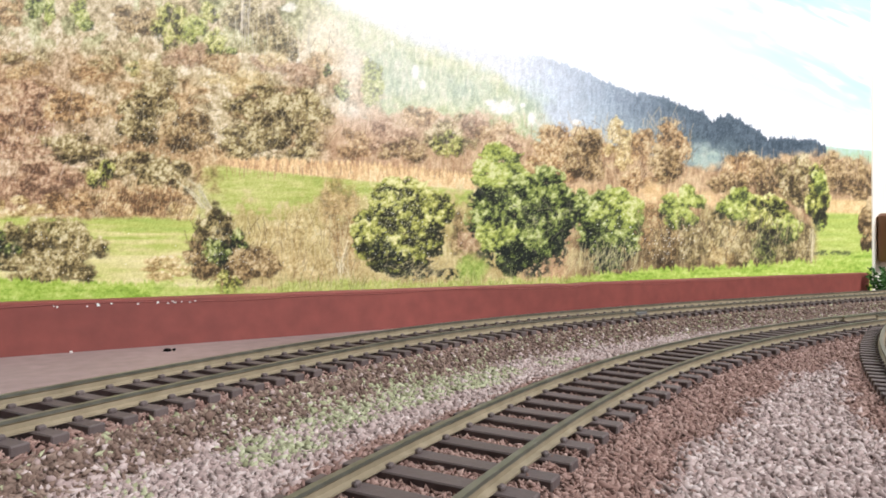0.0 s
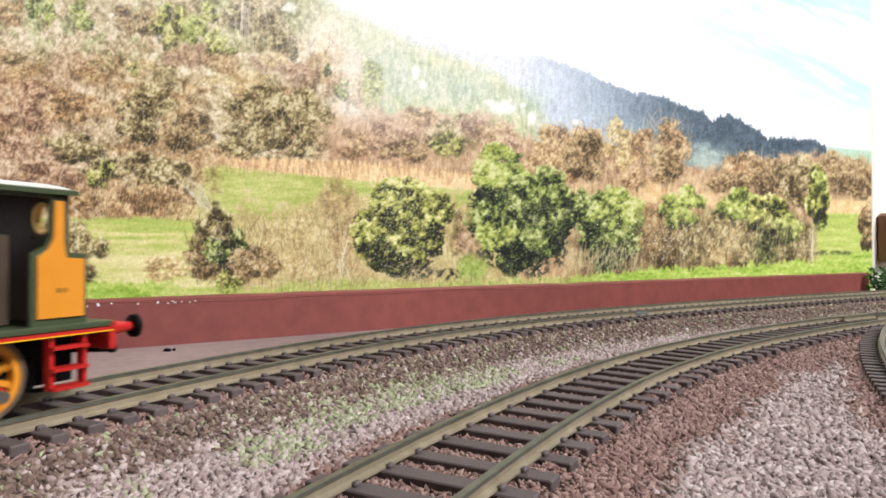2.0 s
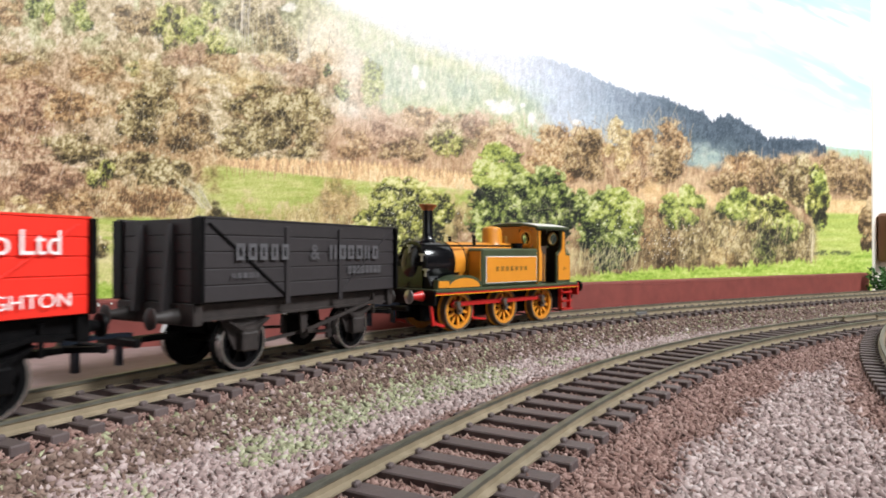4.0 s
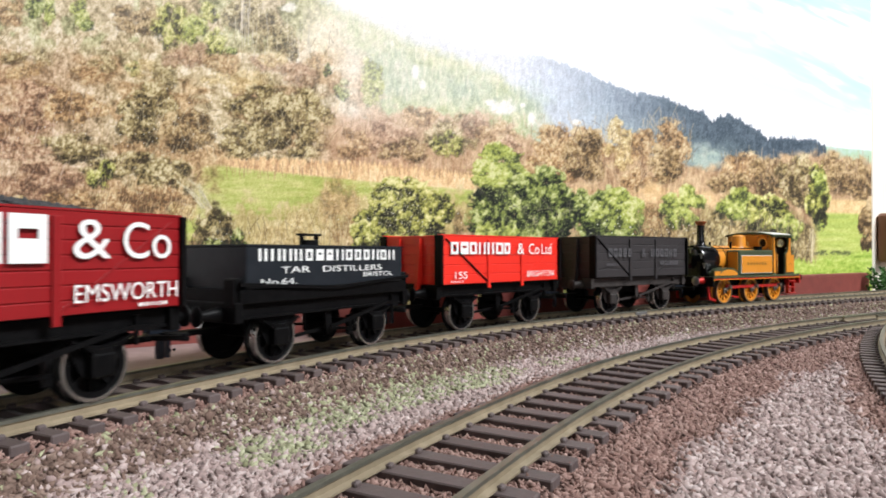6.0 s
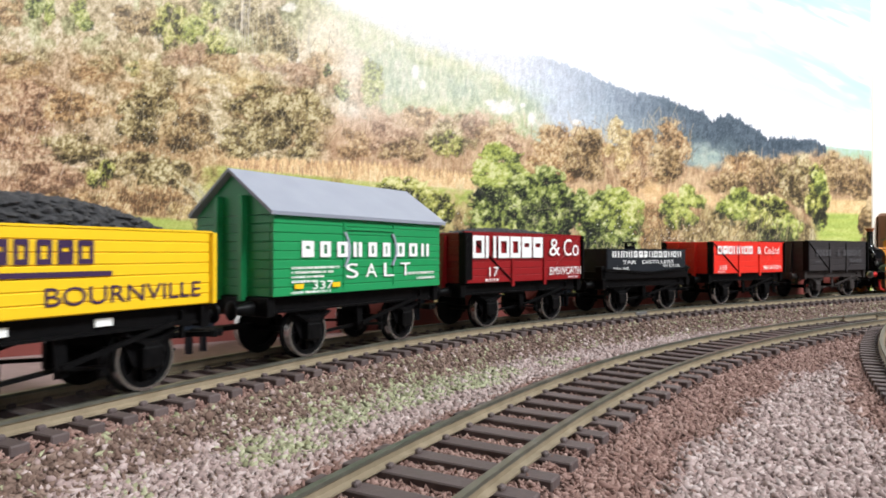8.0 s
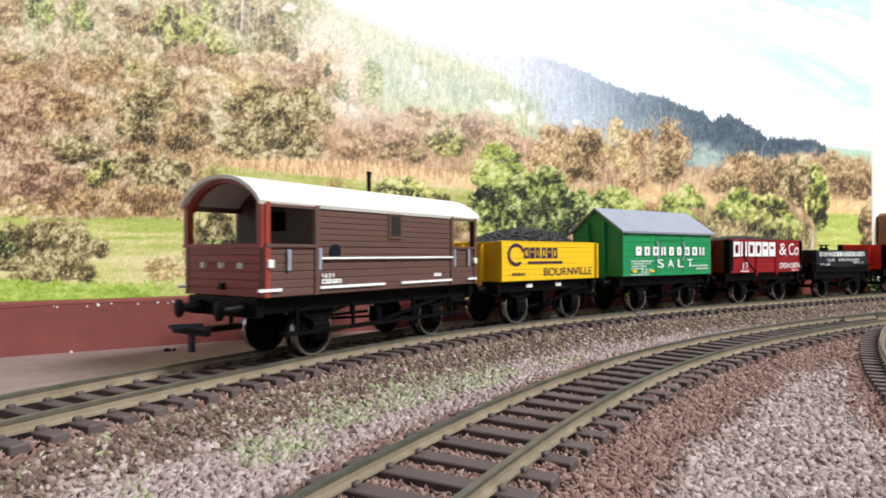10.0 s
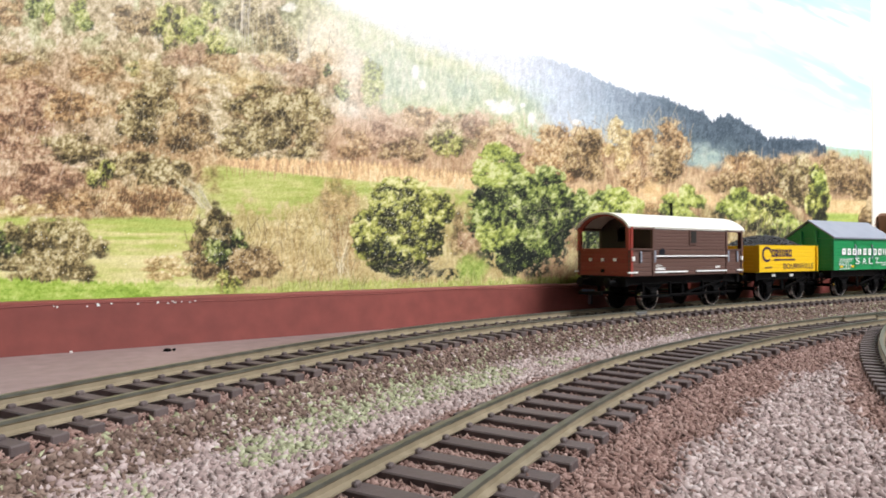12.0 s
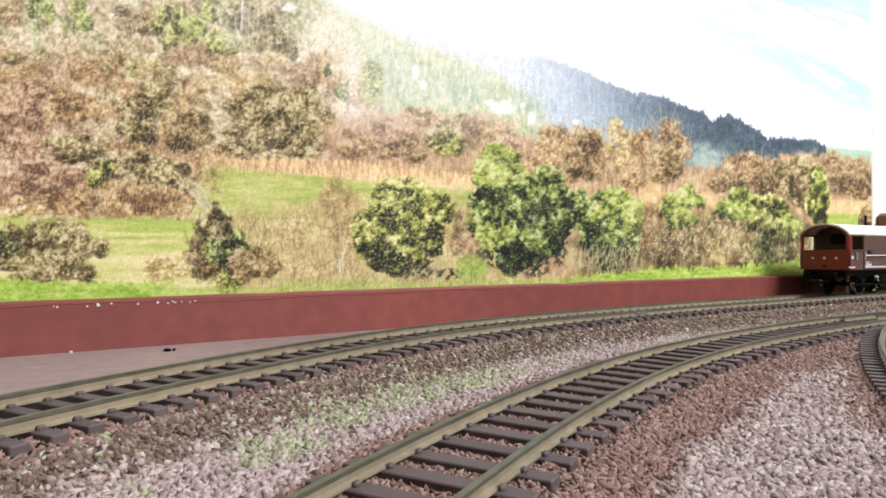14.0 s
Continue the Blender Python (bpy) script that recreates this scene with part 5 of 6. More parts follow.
def tar_wagon():
    """A rectangular tar tank in a cradle frame."""
    t = thing("tank_wagon", "blue-black rectangular tar tank wagon with white lettering", "tank wagon", group="wagons of the train")
    underframe(t, 0.0570, 0.0330, 0.0140)
    bm = bmesh.new()
    box(bm, 0, 0, 0.0208, 0.0530, 0.0290, 0.0092, 0.0003)
    tank = part("tank", bm, M_TAR, t)
    bm = bmesh.new()
    box(bm, 0, 0, 0.0255, 0.0534, 0.0294, 0.0004)
    part("tank_rim", bm, M_TAR, tank)
    bm = bmesh.new()
    turned(bm, ((0.0026, 0), (0.0026, 0.0014), (0.0022, 0.0016)), (0.0035, 0, 0.0256), "z", 20)
    hatch = part("hatch", bm, M_BLACK, t)
    bm = bmesh.new()
    box(bm, 0.0035, 0, 0.0285, 0.0066, 0.0030, 0.0006, 0.0001)
    box(bm, 0.0010, 0, 0.0274, 0.0006, 0.0012, 0.0018)
    box(bm, 0.0060, 0, 0.0274, 0.0006, 0.0012, 0.0018)
    part("hatch_clamp", bm, M_BLACK, hatch)
    for s in (-1, 1):
        bm = bmesh.new()
        slab(bm, ((-0.0285, 0.0180), (-0.0010, 0.0163), (0.0010, 0.0163), (0.0285, 0.0180), (0.0285, 0.0172), (0.0010, 0.0155), (-0.0010, 0.0155), (-0.0285, 0.0172)), "y", s * 0.0146, s * 0.0154)
        part("tie_rod", bm, M_BLACK, t)
        bm = bmesh.new()
        box(bm, 0, s * 0.0138, 0.0150, 0.0560, 0.0016, 0.0030, 0.0002)
        part("cradle_beam", bm, M_BLACK, t)
        bm = bmesh.new()
        for y in (-0.012, 0.012):
            box(bm, s * 0.0282, y, 0.0158, 0.0020, 0.0040, 0.0060, 0.0003)
        box(bm, s * 0.0280, 0, 0.0150, 0.0014, 0.0280, 0.0030)
        part("end_cradle", bm, M_BLACK, t)
    y = -0.0147
    bars(t, -0.0235, y, 0.0222, 0.0026, 0.0470, 14, M_WHITE, 0.22)
    letters(t, "TAR   DISTILLERS", -0.0172, y, 0.0196, 0.0014, 0.0345, M_WHITE)
    letters(t, "BRISTOL", 0.0100, y, 0.0181, 0.0011, 0.0120, M_WHITE)
    letters(t, "No.64.", -0.0228, y, 0.0172, 0.0013, 0.0100, M_WHITE)
    TRAIN.append((t, 0.0376, 0.0330))


def crimson_wagon():
    t, y = open_wagon("open_wagon", "deep red seven-plank open wagon heaped with coal", -0.0378, 0.0622, 0.0303, 7, M_CRIMSON, M_BLACK, coal=0.0030, seed=3, stripe=True)
    y -= 0.0007
    bars(t, -0.0280, y, 0.0224, 0.0070, 0.0355, 6, M_WHITE, 0.10)
    letters(t, "&", 0.0108, y, 0.0230, 0.0060, 0.0062, M_WHITE)
    letters(t, "Co", 0.0192, y, 0.0230, 0.0060, 0.0092, M_WHITE)
    letters(t, "EMSWORTH", 0.0110, y, 0.0163, 0.0028, 0.0188, M_WHITE)
    letters(t, "17", -0.0205, y, 0.0165, 0.0030, 0.0044, M_WHITE)
    bars(t, -0.0222, y, 0.0150, 0.0008, 0.0064, 5, M_WHITE)
    bars(t, 0.0220, y, 0.0151, 0.0006, 0.0060, 5, M_WHITE)


def salt_van():
    t = thing("salt_van", "green planked salt van with a pale grey pitched roof", "goods van", group="wagons of the train")
    length, low, eave, ridge, w = 0.0617, 0.0145, 0.0322, 0.0415, 0.0158
    h = length / 2
    underframe(t, length, 0.0350, low)
    for s in (-1, 1):
        side = planked(t, "side", -h, h, s * (w - 0.0006), low, eave, 9, M_GREEN)
        end = planked(t, "end", -w + 0.0013, w - 0.0013, s * (h - 0.0006), low, eave, 9, M_GREEN, along="y")
        bm = bmesh.new()
        slab(bm, ((-w, eave), (w, eave), (0, ridge)), "x", s * (h - 0.0014), s * h)
        part("gable", bm, M_GREEN, t)
        for y in (-0.0050, 0.0050):
            bm = bmesh.new()
            box(bm, s * (h + 0.0008), y, (low + ridge) / 2 - 0.003, 0.0018, 0.0018, ridge - low - 0.0040, 0.0002)
            part("end_stanchion", bm, M_GREEN, t)
        bm = bmesh.new()
        slab(bm, ((s * (w + 0.0012), eave - 0.0002), (0, ridge + 0.0004), (0, ridge + 0.0012), (s * (w + 0.0014), eave + 0.0006)), "x", -h - 0.0015, h + 0.0015)
        part("roof_slope", bm, M_ROOF_GREY, t, "pale grey sloping roof sheet")
        for x in (-0.0090, 0.0090):
            bm = bmesh.new()
            slab(bm, [(x + 0.0016 * math.sin(a * math.pi), low + 0.0062 + 0.0082 * a) for a in (0, 0.2, 0.4, 0.6, 0.8, 1.0)]
                 + [(x - 0.0008 + 0.0016 * math.sin(a * math.pi), low + 0.0062 + 0.0082 * a) for a in (1.0, 0.8, 0.6, 0.4, 0.2, 0)], "y", s * w, s * (w + 0.0006))
            part("door_strap", bm, M_ROOF_GREY, t, "curved pale metal door strap")
        for x in (-0.0094, 0.0094):
            bm = bmesh.new()
            box(bm, x, s * (w + 0.0001), (low + eave) / 2, 0.0006, 0.0004, eave - low - 0.002)
            part("door_frame", bm, M_GREEN, t)
        bm = bmesh.new()
        box(bm, 0, s * (w + 0.0002), eave - 0.0024, 0.0190, 0.0005, 0.0007)
        part("door_head", bm, M_GREEN, t)
    y = -w - 0.0005
    bars(t, -0.0232, y, 0.0230, 0.0036, 0.0500, 9, M_WHITE, 0.36)
    for k, c in enumerate("SALT"):
        letters(t, c, -0.0090 + 0.0070 * k, y, 0.0179, 0.0035, 0.0042, M_WHITE)
    for k in range(4):
        bars(t, -0.0262, y, 0.0204 - 0.0010 * k, 0.0005, (0.0150, 0.0130, 0.0100, 0.0080)[k], 9, M_WHITE, 0.15)
    letters(t, "337", -0.0200, y, 0.0158, 0.0018, 0.0066, M_WHITE)
    bars(t, -0.0262, y, 0.0150, 0.0005, 0.0120, 8, M_WHITE, 0.15)
    bars(t, 0.0135, y, 0.0182, 0.0006, 0.0140, 8, M_WHITE, 0.15)
    bars(t, 0.0190, y, 0.0168, 0.0006, 0.0090, 6, M_WHITE, 0.15)
    for x in (-0.0240, -0.0125):
        bm = bmesh.new()
        box(bm, x, y, 0.0166, 0.0026, 0.0002, 0.0011)
        part("paint_patch", bm, M_YELLOW, t, "small yellow paint patch")
    TRAIN.append((t, -0.1142, 0.0350))


def yellow_wagon():
    t, y = open_wagon("open_wagon", "yellow seven-plank open wagon heaped with coal", -0.1895, 0.0528, 0.0277, 7, M_YELLOW, M_YELLOW, wb=0.0300, coal=0.0064, seed=8, posts=False)
    y -= 0.0001
    # the maker's mark: a large open ring with a row of plain bars and an underline
    bm = bmesh.new()
    seg = 28
    pts = [(0.3 + 5.1 * k / seg) for k in range(seg + 1)]
    outer = [(-0.0190 + 0.0042 * math.cos(a), 0.0234 + 0.0038 * math.sin(a)) for a in pts]
    inner = [(-0.0188 + 0.0032 * math.cos(a), 0.0234 + 0.0027 * math.sin(a)) for a in reversed(pts)]
    ring = outer + inner
    lo = [bm.verts.new((p[0], y, p[1])) for p in ring]
    n = len(outer)
    for k in range(n - 1):
        bm.faces.new((lo[k], lo[k + 1], lo[2 * n - 2 - k], lo[2 * n - 1 - k]))
    part("emblem", bm, M_NAVY, t, "dark blue open ring")
    bars(t, -0.0150, y, 0.0222, 0.0036, 0.0185, 6, M_NAVY, 0.2)
    bm = bmesh.new()
    box(bm, -0.0035, y, 0.0207, 0.0190, 0.00012, 0.0008)
    part("underline", bm, M_NAVY, t)
    letters(t, "BOURNVILLE", -0.0045, y, 0.0160, 0.0028, 0.0282, M_NAVY)
    bars(t, -0.0210, y, 0.0164, 0.0009, 0.0065, 5, M_NAVY)
    for x in (-0.0100, 0.0060):
        bm = bmesh.new()
        box(bm, x, -0.0133, 0.0128, 0.0030, 0.0004, 0.0013)
        part("label_plate", bm, M_WHITE, t, "small white label plate")


def brake_van():
    t = thing("brake_van", "brown planked brake van with a white curved roof", "brake van", group="wagons of the train")
    length, low, eave, w = 0.0815, 0.0145, 0.0350, 0.0165
    h = length / 2
    underframe(t, length, 0.0460, low)
    arc = [(w * 1.04 * math.sin(a), eave - 0.0002 + 0.0062 * (math.cos(a) - math.cos(1.15)) / (1 - math.cos(1.15))) for a in np.linspace(-1.15, 1.15, 17)]
    k0 = 1 / math.sin(1.15)
    arc = [(y * k0, z) for y, z in arc]
    bm = bmesh.new()
    slab(bm, arc + [(y * 0.975, z - 0.0008) for y, z in reversed(arc)], "x", -h - 0.0015, h + 0.0015)
    part("roof", bm, M_ROOF_WHITE, t, "white painted curved roof", smooth=True)
    cab0, cab1 = -0.0262, 0.0275
    rail = 0.0253
    for s in (-1, 1):
        upper = planked(t, "cabin_side", cab0, cab1, s * (w - 0.0006), rail, eave, 7, M_VAN_BROWN)
        planked(t, "lower_side", -h, h, s * (w - 0.0006), low, rail, 6, M_VAN_BROWN)
        for x in (-h + 0.0007, cab0, cab1, h - 0.0007):
            bm = bmesh.new()
            box(bm, x, s * (w - 0.0002), (low + eave) / 2, 0.0013, 0.0015, eave - low, 0.0001)
            part("corner_post", bm, M_VAN_RED if x < -h + 0.001 else M_VAN_BROWN, t)
        for a, b in ((-h, cab0), (cab1, h)):
            bm = bmesh.new()
            box(bm, (a + b) / 2, s * (w - 0.0002), eave - 0.0007, b - a, 0.0012, 0.0012)
            part("veranda_beam", bm, M_VAN_BROWN, t)
            bm = bmesh.new()
            box(bm, (a + b) / 2, s * (w - 0.0001), rail + 0.0002, b - a, 0.0016, 0.0007)
            part("veranda_rail", bm, M_VAN_BROWN, t)
        bm = bmesh.new()
        box(bm, 0.0014, s * (w + 0.0002), 0.0308, 0.0054, 0.0006, 0.0066, 0.0001)
        win = part("window", bm, M_VAN_BROWN, t)
        bm = bmesh.new()
        box(bm, 0.0014, s * (w + 0.0005), 0.0310, 0.0038, 0.0004, 0.0052)
        part("pane", bm, M_GLASS_DARK, win, "dark side window")
        bm = bmesh.new()
        rod(bm, (cab0 + 0.001, s * (w + 0.0008), 0.0227), (cab1 - 0.0002, s * (w + 0.0008), 0.0227), 0.00028, 8)
        part("handrail", bm, M_WHITE, t, "long white handrail")
        for x, z0, z1 in ((-0.0345, 0.0200, 0.0247), (-0.0255, 0.0200, 0.0250), (0.0285, 0.0200, 0.0250), (0.0360, 0.0200, 0.0250)):
            bm = bmesh.new()
            box(bm, x, s * (w + 0.0006), (z0 + z1) / 2, 0.0010, 0.0007, z1 - z0, 0.0002)
            part("grab_rail", bm, M_ROOF_GREY, t, "pale grey upright grab rail")
        for a, b in ((-0.0425, -0.0365), (-0.0255, -0.0030), (0.0035, 0.0270), (0.0355, 0.0405)):
            bm = bmesh.new()
            box(bm, (a + b) / 2, s * (w + 0.0004), 0.0161, b - a, 0.0008, 0.0006)
            part("step_rail", bm, M_WHITE, t, "white lower rail")
        for x in (-h + 0.0012, h - 0.0012):
            bm = bmesh.new()
            box(bm, x, s * (w + 0.0006), 0.0216, 0.0016, 0.0012, 0.0018, 0.0002)
            part("side_lamp", bm, M_LAMP_WHITE, t, "small white side lamp")
        bm = bmesh.new()
        box(bm, 0, s * 0.0150, 0.0062, 0.0700, 0.0030, 0.0007)
        for x in (-0.030, -0.012, 0.012, 0.030):
            box(bm, x, s * 0.0140, 0.0088, 0.0008, 0.0008, 0.0060)
        part("footboard", bm, M_BLACK, t)
        # ends with three white lamp brackets
        end = planked(t, "end", -w + 0.0013, w - 0.0013, s * (h - 0.0006), low, rail, 6, M_VAN_RED, along="y")
        bm = bmesh.new()
        outer = [(y * 0.955, z - 0.0004) for y, z in arc]
        inner = [(y * 0.865, z - 0.0016) for y, z in arc]
        for k in range(len(arc) - 1):
            slab(bm, (outer[k], outer[k + 1], inner[k + 1], inner[k]), "x", s * (h - 0.0014), s * h)
        part("end_arch", bm, M_VAN_RED, t, "red-brown arched end frame")
        bm = bmesh.new()
        for y in (-w + 0.0010, w - 0.0010):
            box(bm, s * (h - 0.0001), y, (rail + eave) / 2, 0.0016, 0.0020, eave - rail, 0.0001)
        box(bm, s * (h + 0.0001), 0, rail + 0.0002, 0.0018, 2 * w, 0.0008)
        part("end_frame", bm, M_VAN_RED, t)
        for y in (-0.0078, 0.0, 0.0078):
            bm = bmesh.new()
            box(bm, s * (h + 0.0004), y, 0.0212, 0.0010, 0.0013, 0.0013, 0.0001)
            part("lamp_bracket", bm, M_LAMP_WHITE, end, "small white lamp bracket")
        bm = bmesh.new()
        box(bm, s * (h + 0.0004), 0, 0.0166, 0.0008, 0.0016, 0.0014)
        part("end_plate", bm, M_BLACK, end)
    for x in (cab0, cab1):
        bm = bmesh.new()
        top = [(y * 0.95, z - 0.0008) for y, z in arc]
        lo_z = low
        slab(bm, [(-w * 0.93, lo_z), (-0.0050, lo_z)] + [(-0.0050, 0.0385)] + [p for p in reversed(top) if p[0] < -0.005], "x", x - 0.0005, x + 0.0005)
        slab(bm, [(0.0050, lo_z), (w * 0.93, lo_z)] + [p for p in reversed(top) if p[0] > 0.005] + [(0.0050, 0.0385)], "x", x - 0.0005, x + 0.0005)
        box(bm, x, 0, (low + 0.0290) / 2, 0.0010, 0.0100, 0.0290 - low)
        box(bm, x, 0, 0.0380, 0.0010, 0.0100, 0.0052)
        part("cabin_bulkhead", bm, M_VAN_INNER, t, "dark brown cabin bulkhead")
    bm = bmesh.new()
    box(bm, 0, 0, low + 0.0003, length - 0.003, 2 * w - 0.003, 0.0010)
    part("floor", bm, M_VAN_INNER, t)
    bm = bmesh.new()
    rod(bm, (0.0105, 0.004, 0.0395), (0.0105, 0.004, 0.0470), 0.0007, 12)
    rod(bm, (0.0105, 0.004, 0.0466), (0.0105, 0.004, 0.0474), 0.0009, 12)
    part("stove_pipe", bm, M_BLACK, t, "black stove pipe")
    y = -w - 0.0003
    bm = bmesh.new()
    turned(bm, ((0.0017, 0), (0.0017, -0.0003)), (-0.0205, y, 0.0243), "y", 20)
    part("builders_plate", bm, M_BLUE_BAR, t, "small oval blue plate")
    bars(t, -0.0246, y, 0.0182, 0.0010, 0.0040, 3, M_WHITE, 0.1)
    bars(t, -0.0246, y, 0.0169, 0.0010, 0.0064, 4, M_WHITE, 0.1)
    bars(t, 0.0185, y, 0.0174, 0.0009, 0.0036, 3, M_WHITE, 0.1)
    TRAIN.append((t, -0.2716, 0.0460))


def tank_engine():
    t = thing("steam_locomotive", "ochre and olive-green model tank engine with red underframe", "locomotive")
    y_t = 0.0135
    bm = bmesh.new()
    box(bm, -0.0006, 0, 0.0127, 0.0738, 0.0290, 0.0010, 0.0002)
    part("footplate", bm, M_OLIVE, t)
    for s in (-1, 1):
        bm = bmesh.new()
        box(bm, -0.0006, s * 0.0142, 0.0118, 0.0736, 0.0006, 0.0007)
        val = part("valance", bm, M_LOCO_RED, t, "red lined valance")
        bm = bmesh.new()
        box(bm, -0.0006, s * 0.0146, 0.0116, 0.0736, 0.0002, 0.00014)
        part("lining", bm, M_YELLOW, val, "fine yellow line")
        bm = bmesh.new()
        box(bm, -0.001, s * 0.0062, 0.0078, 0.0700, 0.0012, 0.0086)
        part("frame", bm, M_BLACK, t)
    # boiler, smokebox, fittings
    bz, br = 0.0207, 0.0069
    bm = bmesh.new()
    turned(bm, ((br, 0), (br, 0.0365)), (-0.0230, 0, bz), "x", 32)
    boiler = part("boiler", bm, M_OCHRE, t, smooth=True)
    for x in (-0.0226, -0.0172):
        bm = bmesh.new()
        turned(bm, ((br + 0.0001, 0), (br + 0.0002, 0.0002), (br + 0.0001, 0.0005)), (x, 0, bz), "x", 32)
        part("boiler_band", bm, M_BLACK, boiler)
    bm = bmesh.new()
    turned(bm, ((br + 0.0001, 0), (br + 0.0004, 0.0006), (br + 0.0004, 0.0108), (br, 0.0120)), (-0.0346, 0, bz), "x", 32)
    box(bm, -0.0278, 0, 0.0165, 0.0160, 0.0125, 0.0070)
    smoke = part("smokebox", bm, M_GLOSS_BLACK, t, "gloss black smokebox", smooth=True)
    bm = bmesh.new()
    turned(bm, ((0.0056, 0), (0.0054, -0.0006), (0.0040, -0.0013), (0.0012, -0.0017)), (-0.0346, 0, bz), "x", 28)
    door = part("smokebox_door", bm, M_GLOSS_BLACK, smoke, smooth=True)
    bm = bmesh.new()
    slab(bm, ((-0.0100, 0.0132), (0.0100, 0.0132), (0.0076, 0.0180), (0.0070, 0.0225), (0.0046, 0.0258), (-0.0046, 0.0258), (-0.0070, 0.0225), (-0.0076, 0.0180)), "x", -0.0352, -0.0344)
    part("wing_plate", bm, M_BLACK, smoke)
    for y, z in ((-0.0062, 0.0235), (0.0062, 0.0235), (0.0, 0.0262), (-0.0080, 0.0190), (0.0080, 0.0190)):
        bm = bmesh.new()
        box(bm, -0.0357, y, z, 0.0008, 0.0022, 0.0005)
        box(bm, -0.0359, y, z - 0.0010, 0.0004, 0.0006, 0.0022)
        part("lamp_iron", bm, M_STEEL, smoke, "bright metal lamp iron")
    bm = bmesh.new()
    turned(bm, ((0.0034, 0), (0.0026, 0.0008), (0.0020, 0.0018), (0.0018, 0.0060), (0.0019, 0.0102)), (-0.0282, 0, bz + br - 0.0004), "z", 24)
    chim = part("chimney", bm, M_GLOSS_BLACK, t, "tall black chimney", smooth=True)
    bm = bmesh.new()
    turned(bm, ((0.0019, 0), (0.0022, 0.0008), (0.0029, 0.0014), (0.0030, 0.0019), (0.0019, 0.0021)), (-0.0282, 0, bz + br + 0.0097), "z", 24)
    part("chimney_cap", bm, M_COPPER, chim, "copper chimney cap", smooth=True)
    bm = bmesh.new()
    turned(bm, ((0.0042, 0), (0.0037, 0.0010), (0.0037, 0.0046), (0.0033, 0.0057), (0.0022, 0.0063), (0.0008, 0.0065)), (0.0025, 0, bz + br - 0.0008), "z", 28)
    part("dome", bm, M_OCHRE, t, "rounded ochre dome", smooth=True)
    bm = bmesh.new()
    for y in (-0.0012, 0.0012):
        rod(bm, (0.0085, y, bz + br), (0.0085, y, bz + br + 0.0024), 0.0007, 10)
    part("safety_valve", bm, M_BRASS, t)
    for x, s in ((-0.0128, -1), (0.0070, -1), (-0.0128, 1), (0.0070, 1)):
        bm = bmesh.new()
        if x < 0:
            rod(bm, (x, s * 0.0062, 0.0262), (x, s * 0.0062, 0.0296), 0.0006, 10)
        else:
            turned(bm, ((0.0020, 0), (0.0020, 0.0012), (0.0023, 0.0013), (0.0023, 0.0019)), (x - 0.001, s * 0.0092, 0.0254), "z", 18)
        part("clack_valve" if x < 0 else "tank_filler", bm, M_BLACK, t)
    for s in (-1, 1):
        # side tanks with lined panels
        bm = bmesh.new()
        box(bm, -0.0016, s * 0.0098, 0.0194, 0.0290, 0.0074, 0.0122, 0.0006)
        tank = part("side_tank", bm, M_OLIVE, t, "olive-green side tank")
        bm = bmesh.new()
        box(bm, -0.0014, s * (y_t + 0.0001), 0.0186, 0.0262, 0.0003, 0.0086)
        part("lining", bm, M_WHITE, tank, "fine white line")
        bm = bmesh.new()
        box(bm, -0.0014, s * (y_t + 0.0002), 0.0186, 0.0258, 0.0004, 0.0082, 0.0001)
        part("panel", bm, M_OCHRE, tank, "ochre tank panel")
        bm = bmesh.new()
        box(bm, -0.0161, s * 0.0100, 0.0192, 0.0004, 0.0056, 0.0106)
        part("front_panel", bm, M_OCHRE, tank)
        # cab side with a doorway, bunker
        bm = bmesh.new()
        ys = (s * (y_t - 0.0008), s * y_t)
        slab(bm, ((0.0126, 0.0132), (0.0152, 0.0132), (0.0152, 0.0238), (0.0146, 0.0250), (0.0142, 0.0262), (0.0142, 0.0326), (0.0126, 0.0326)), "y", *ys)
        slab(bm, ((0.0236, 0.0132), (0.0322, 0.0132), (0.0322, 0.0238), (0.0294, 0.0240), (0.0290, 0.0255), (0.0288, 0.0326), (0.0266, 0.0326), (0.0264, 0.0262), (0.0256, 0.0248), (0.0236, 0.0238)), "y", *ys)
        box(bm, 0.0206, s * (y_t - 0.0004), 0.0326, 0.0166, 0.0008, 0.0012)
        side = part("cab_side", bm, M_OLIVE, t, "olive-green cab side with a doorway")
        yp = (s * (y_t - 0.0001), s * (y_t + 0.0004))
        bm = bmesh.new()
        slab(bm, ((0.0129, 0.0143), (0.0148, 0.0143), (0.0148, 0.0237), (0.0142, 0.0248), (0.0138, 0.0262), (0.0138, 0.0316), (0.0129, 0.0316)), "y", *yp)
        part("panel", bm, M_OCHRE, side, "ochre cab panel")
        bm = bmesh.new()
        slab(bm, ((0.0244, 0.0143), (0.0316, 0.0143), (0.0316, 0.0230), (0.0288, 0.0232), (0.0284, 0.0252), (0.0283, 0.0316), (0.0270, 0.0316), (0.0268, 0.0260), (0.0260, 0.0244), (0.0244, 0.0232)), "y", *yp)
        part("panel", bm, M_OCHRE, side, "ochre bunker panel")
        bm = bmesh.new()
        rod(bm, (0.0155, s * (y_t + 0.0008), 0.0140), (0.0155, s * (y_t + 0.0008), 0.0235), 0.0003, 6)
        part("handrail", bm, M_BRASS, side)
        # front splasher
        bm = bmesh.new()
        pts = [(-0.0241 + 0.0082 * math.cos(a), 0.0132 + 0.0040 * math.sin(a)) for a in np.linspace(0, math.pi, 13)]
        slab(bm, pts, "y", s * 0.0072, s * 0.0134)
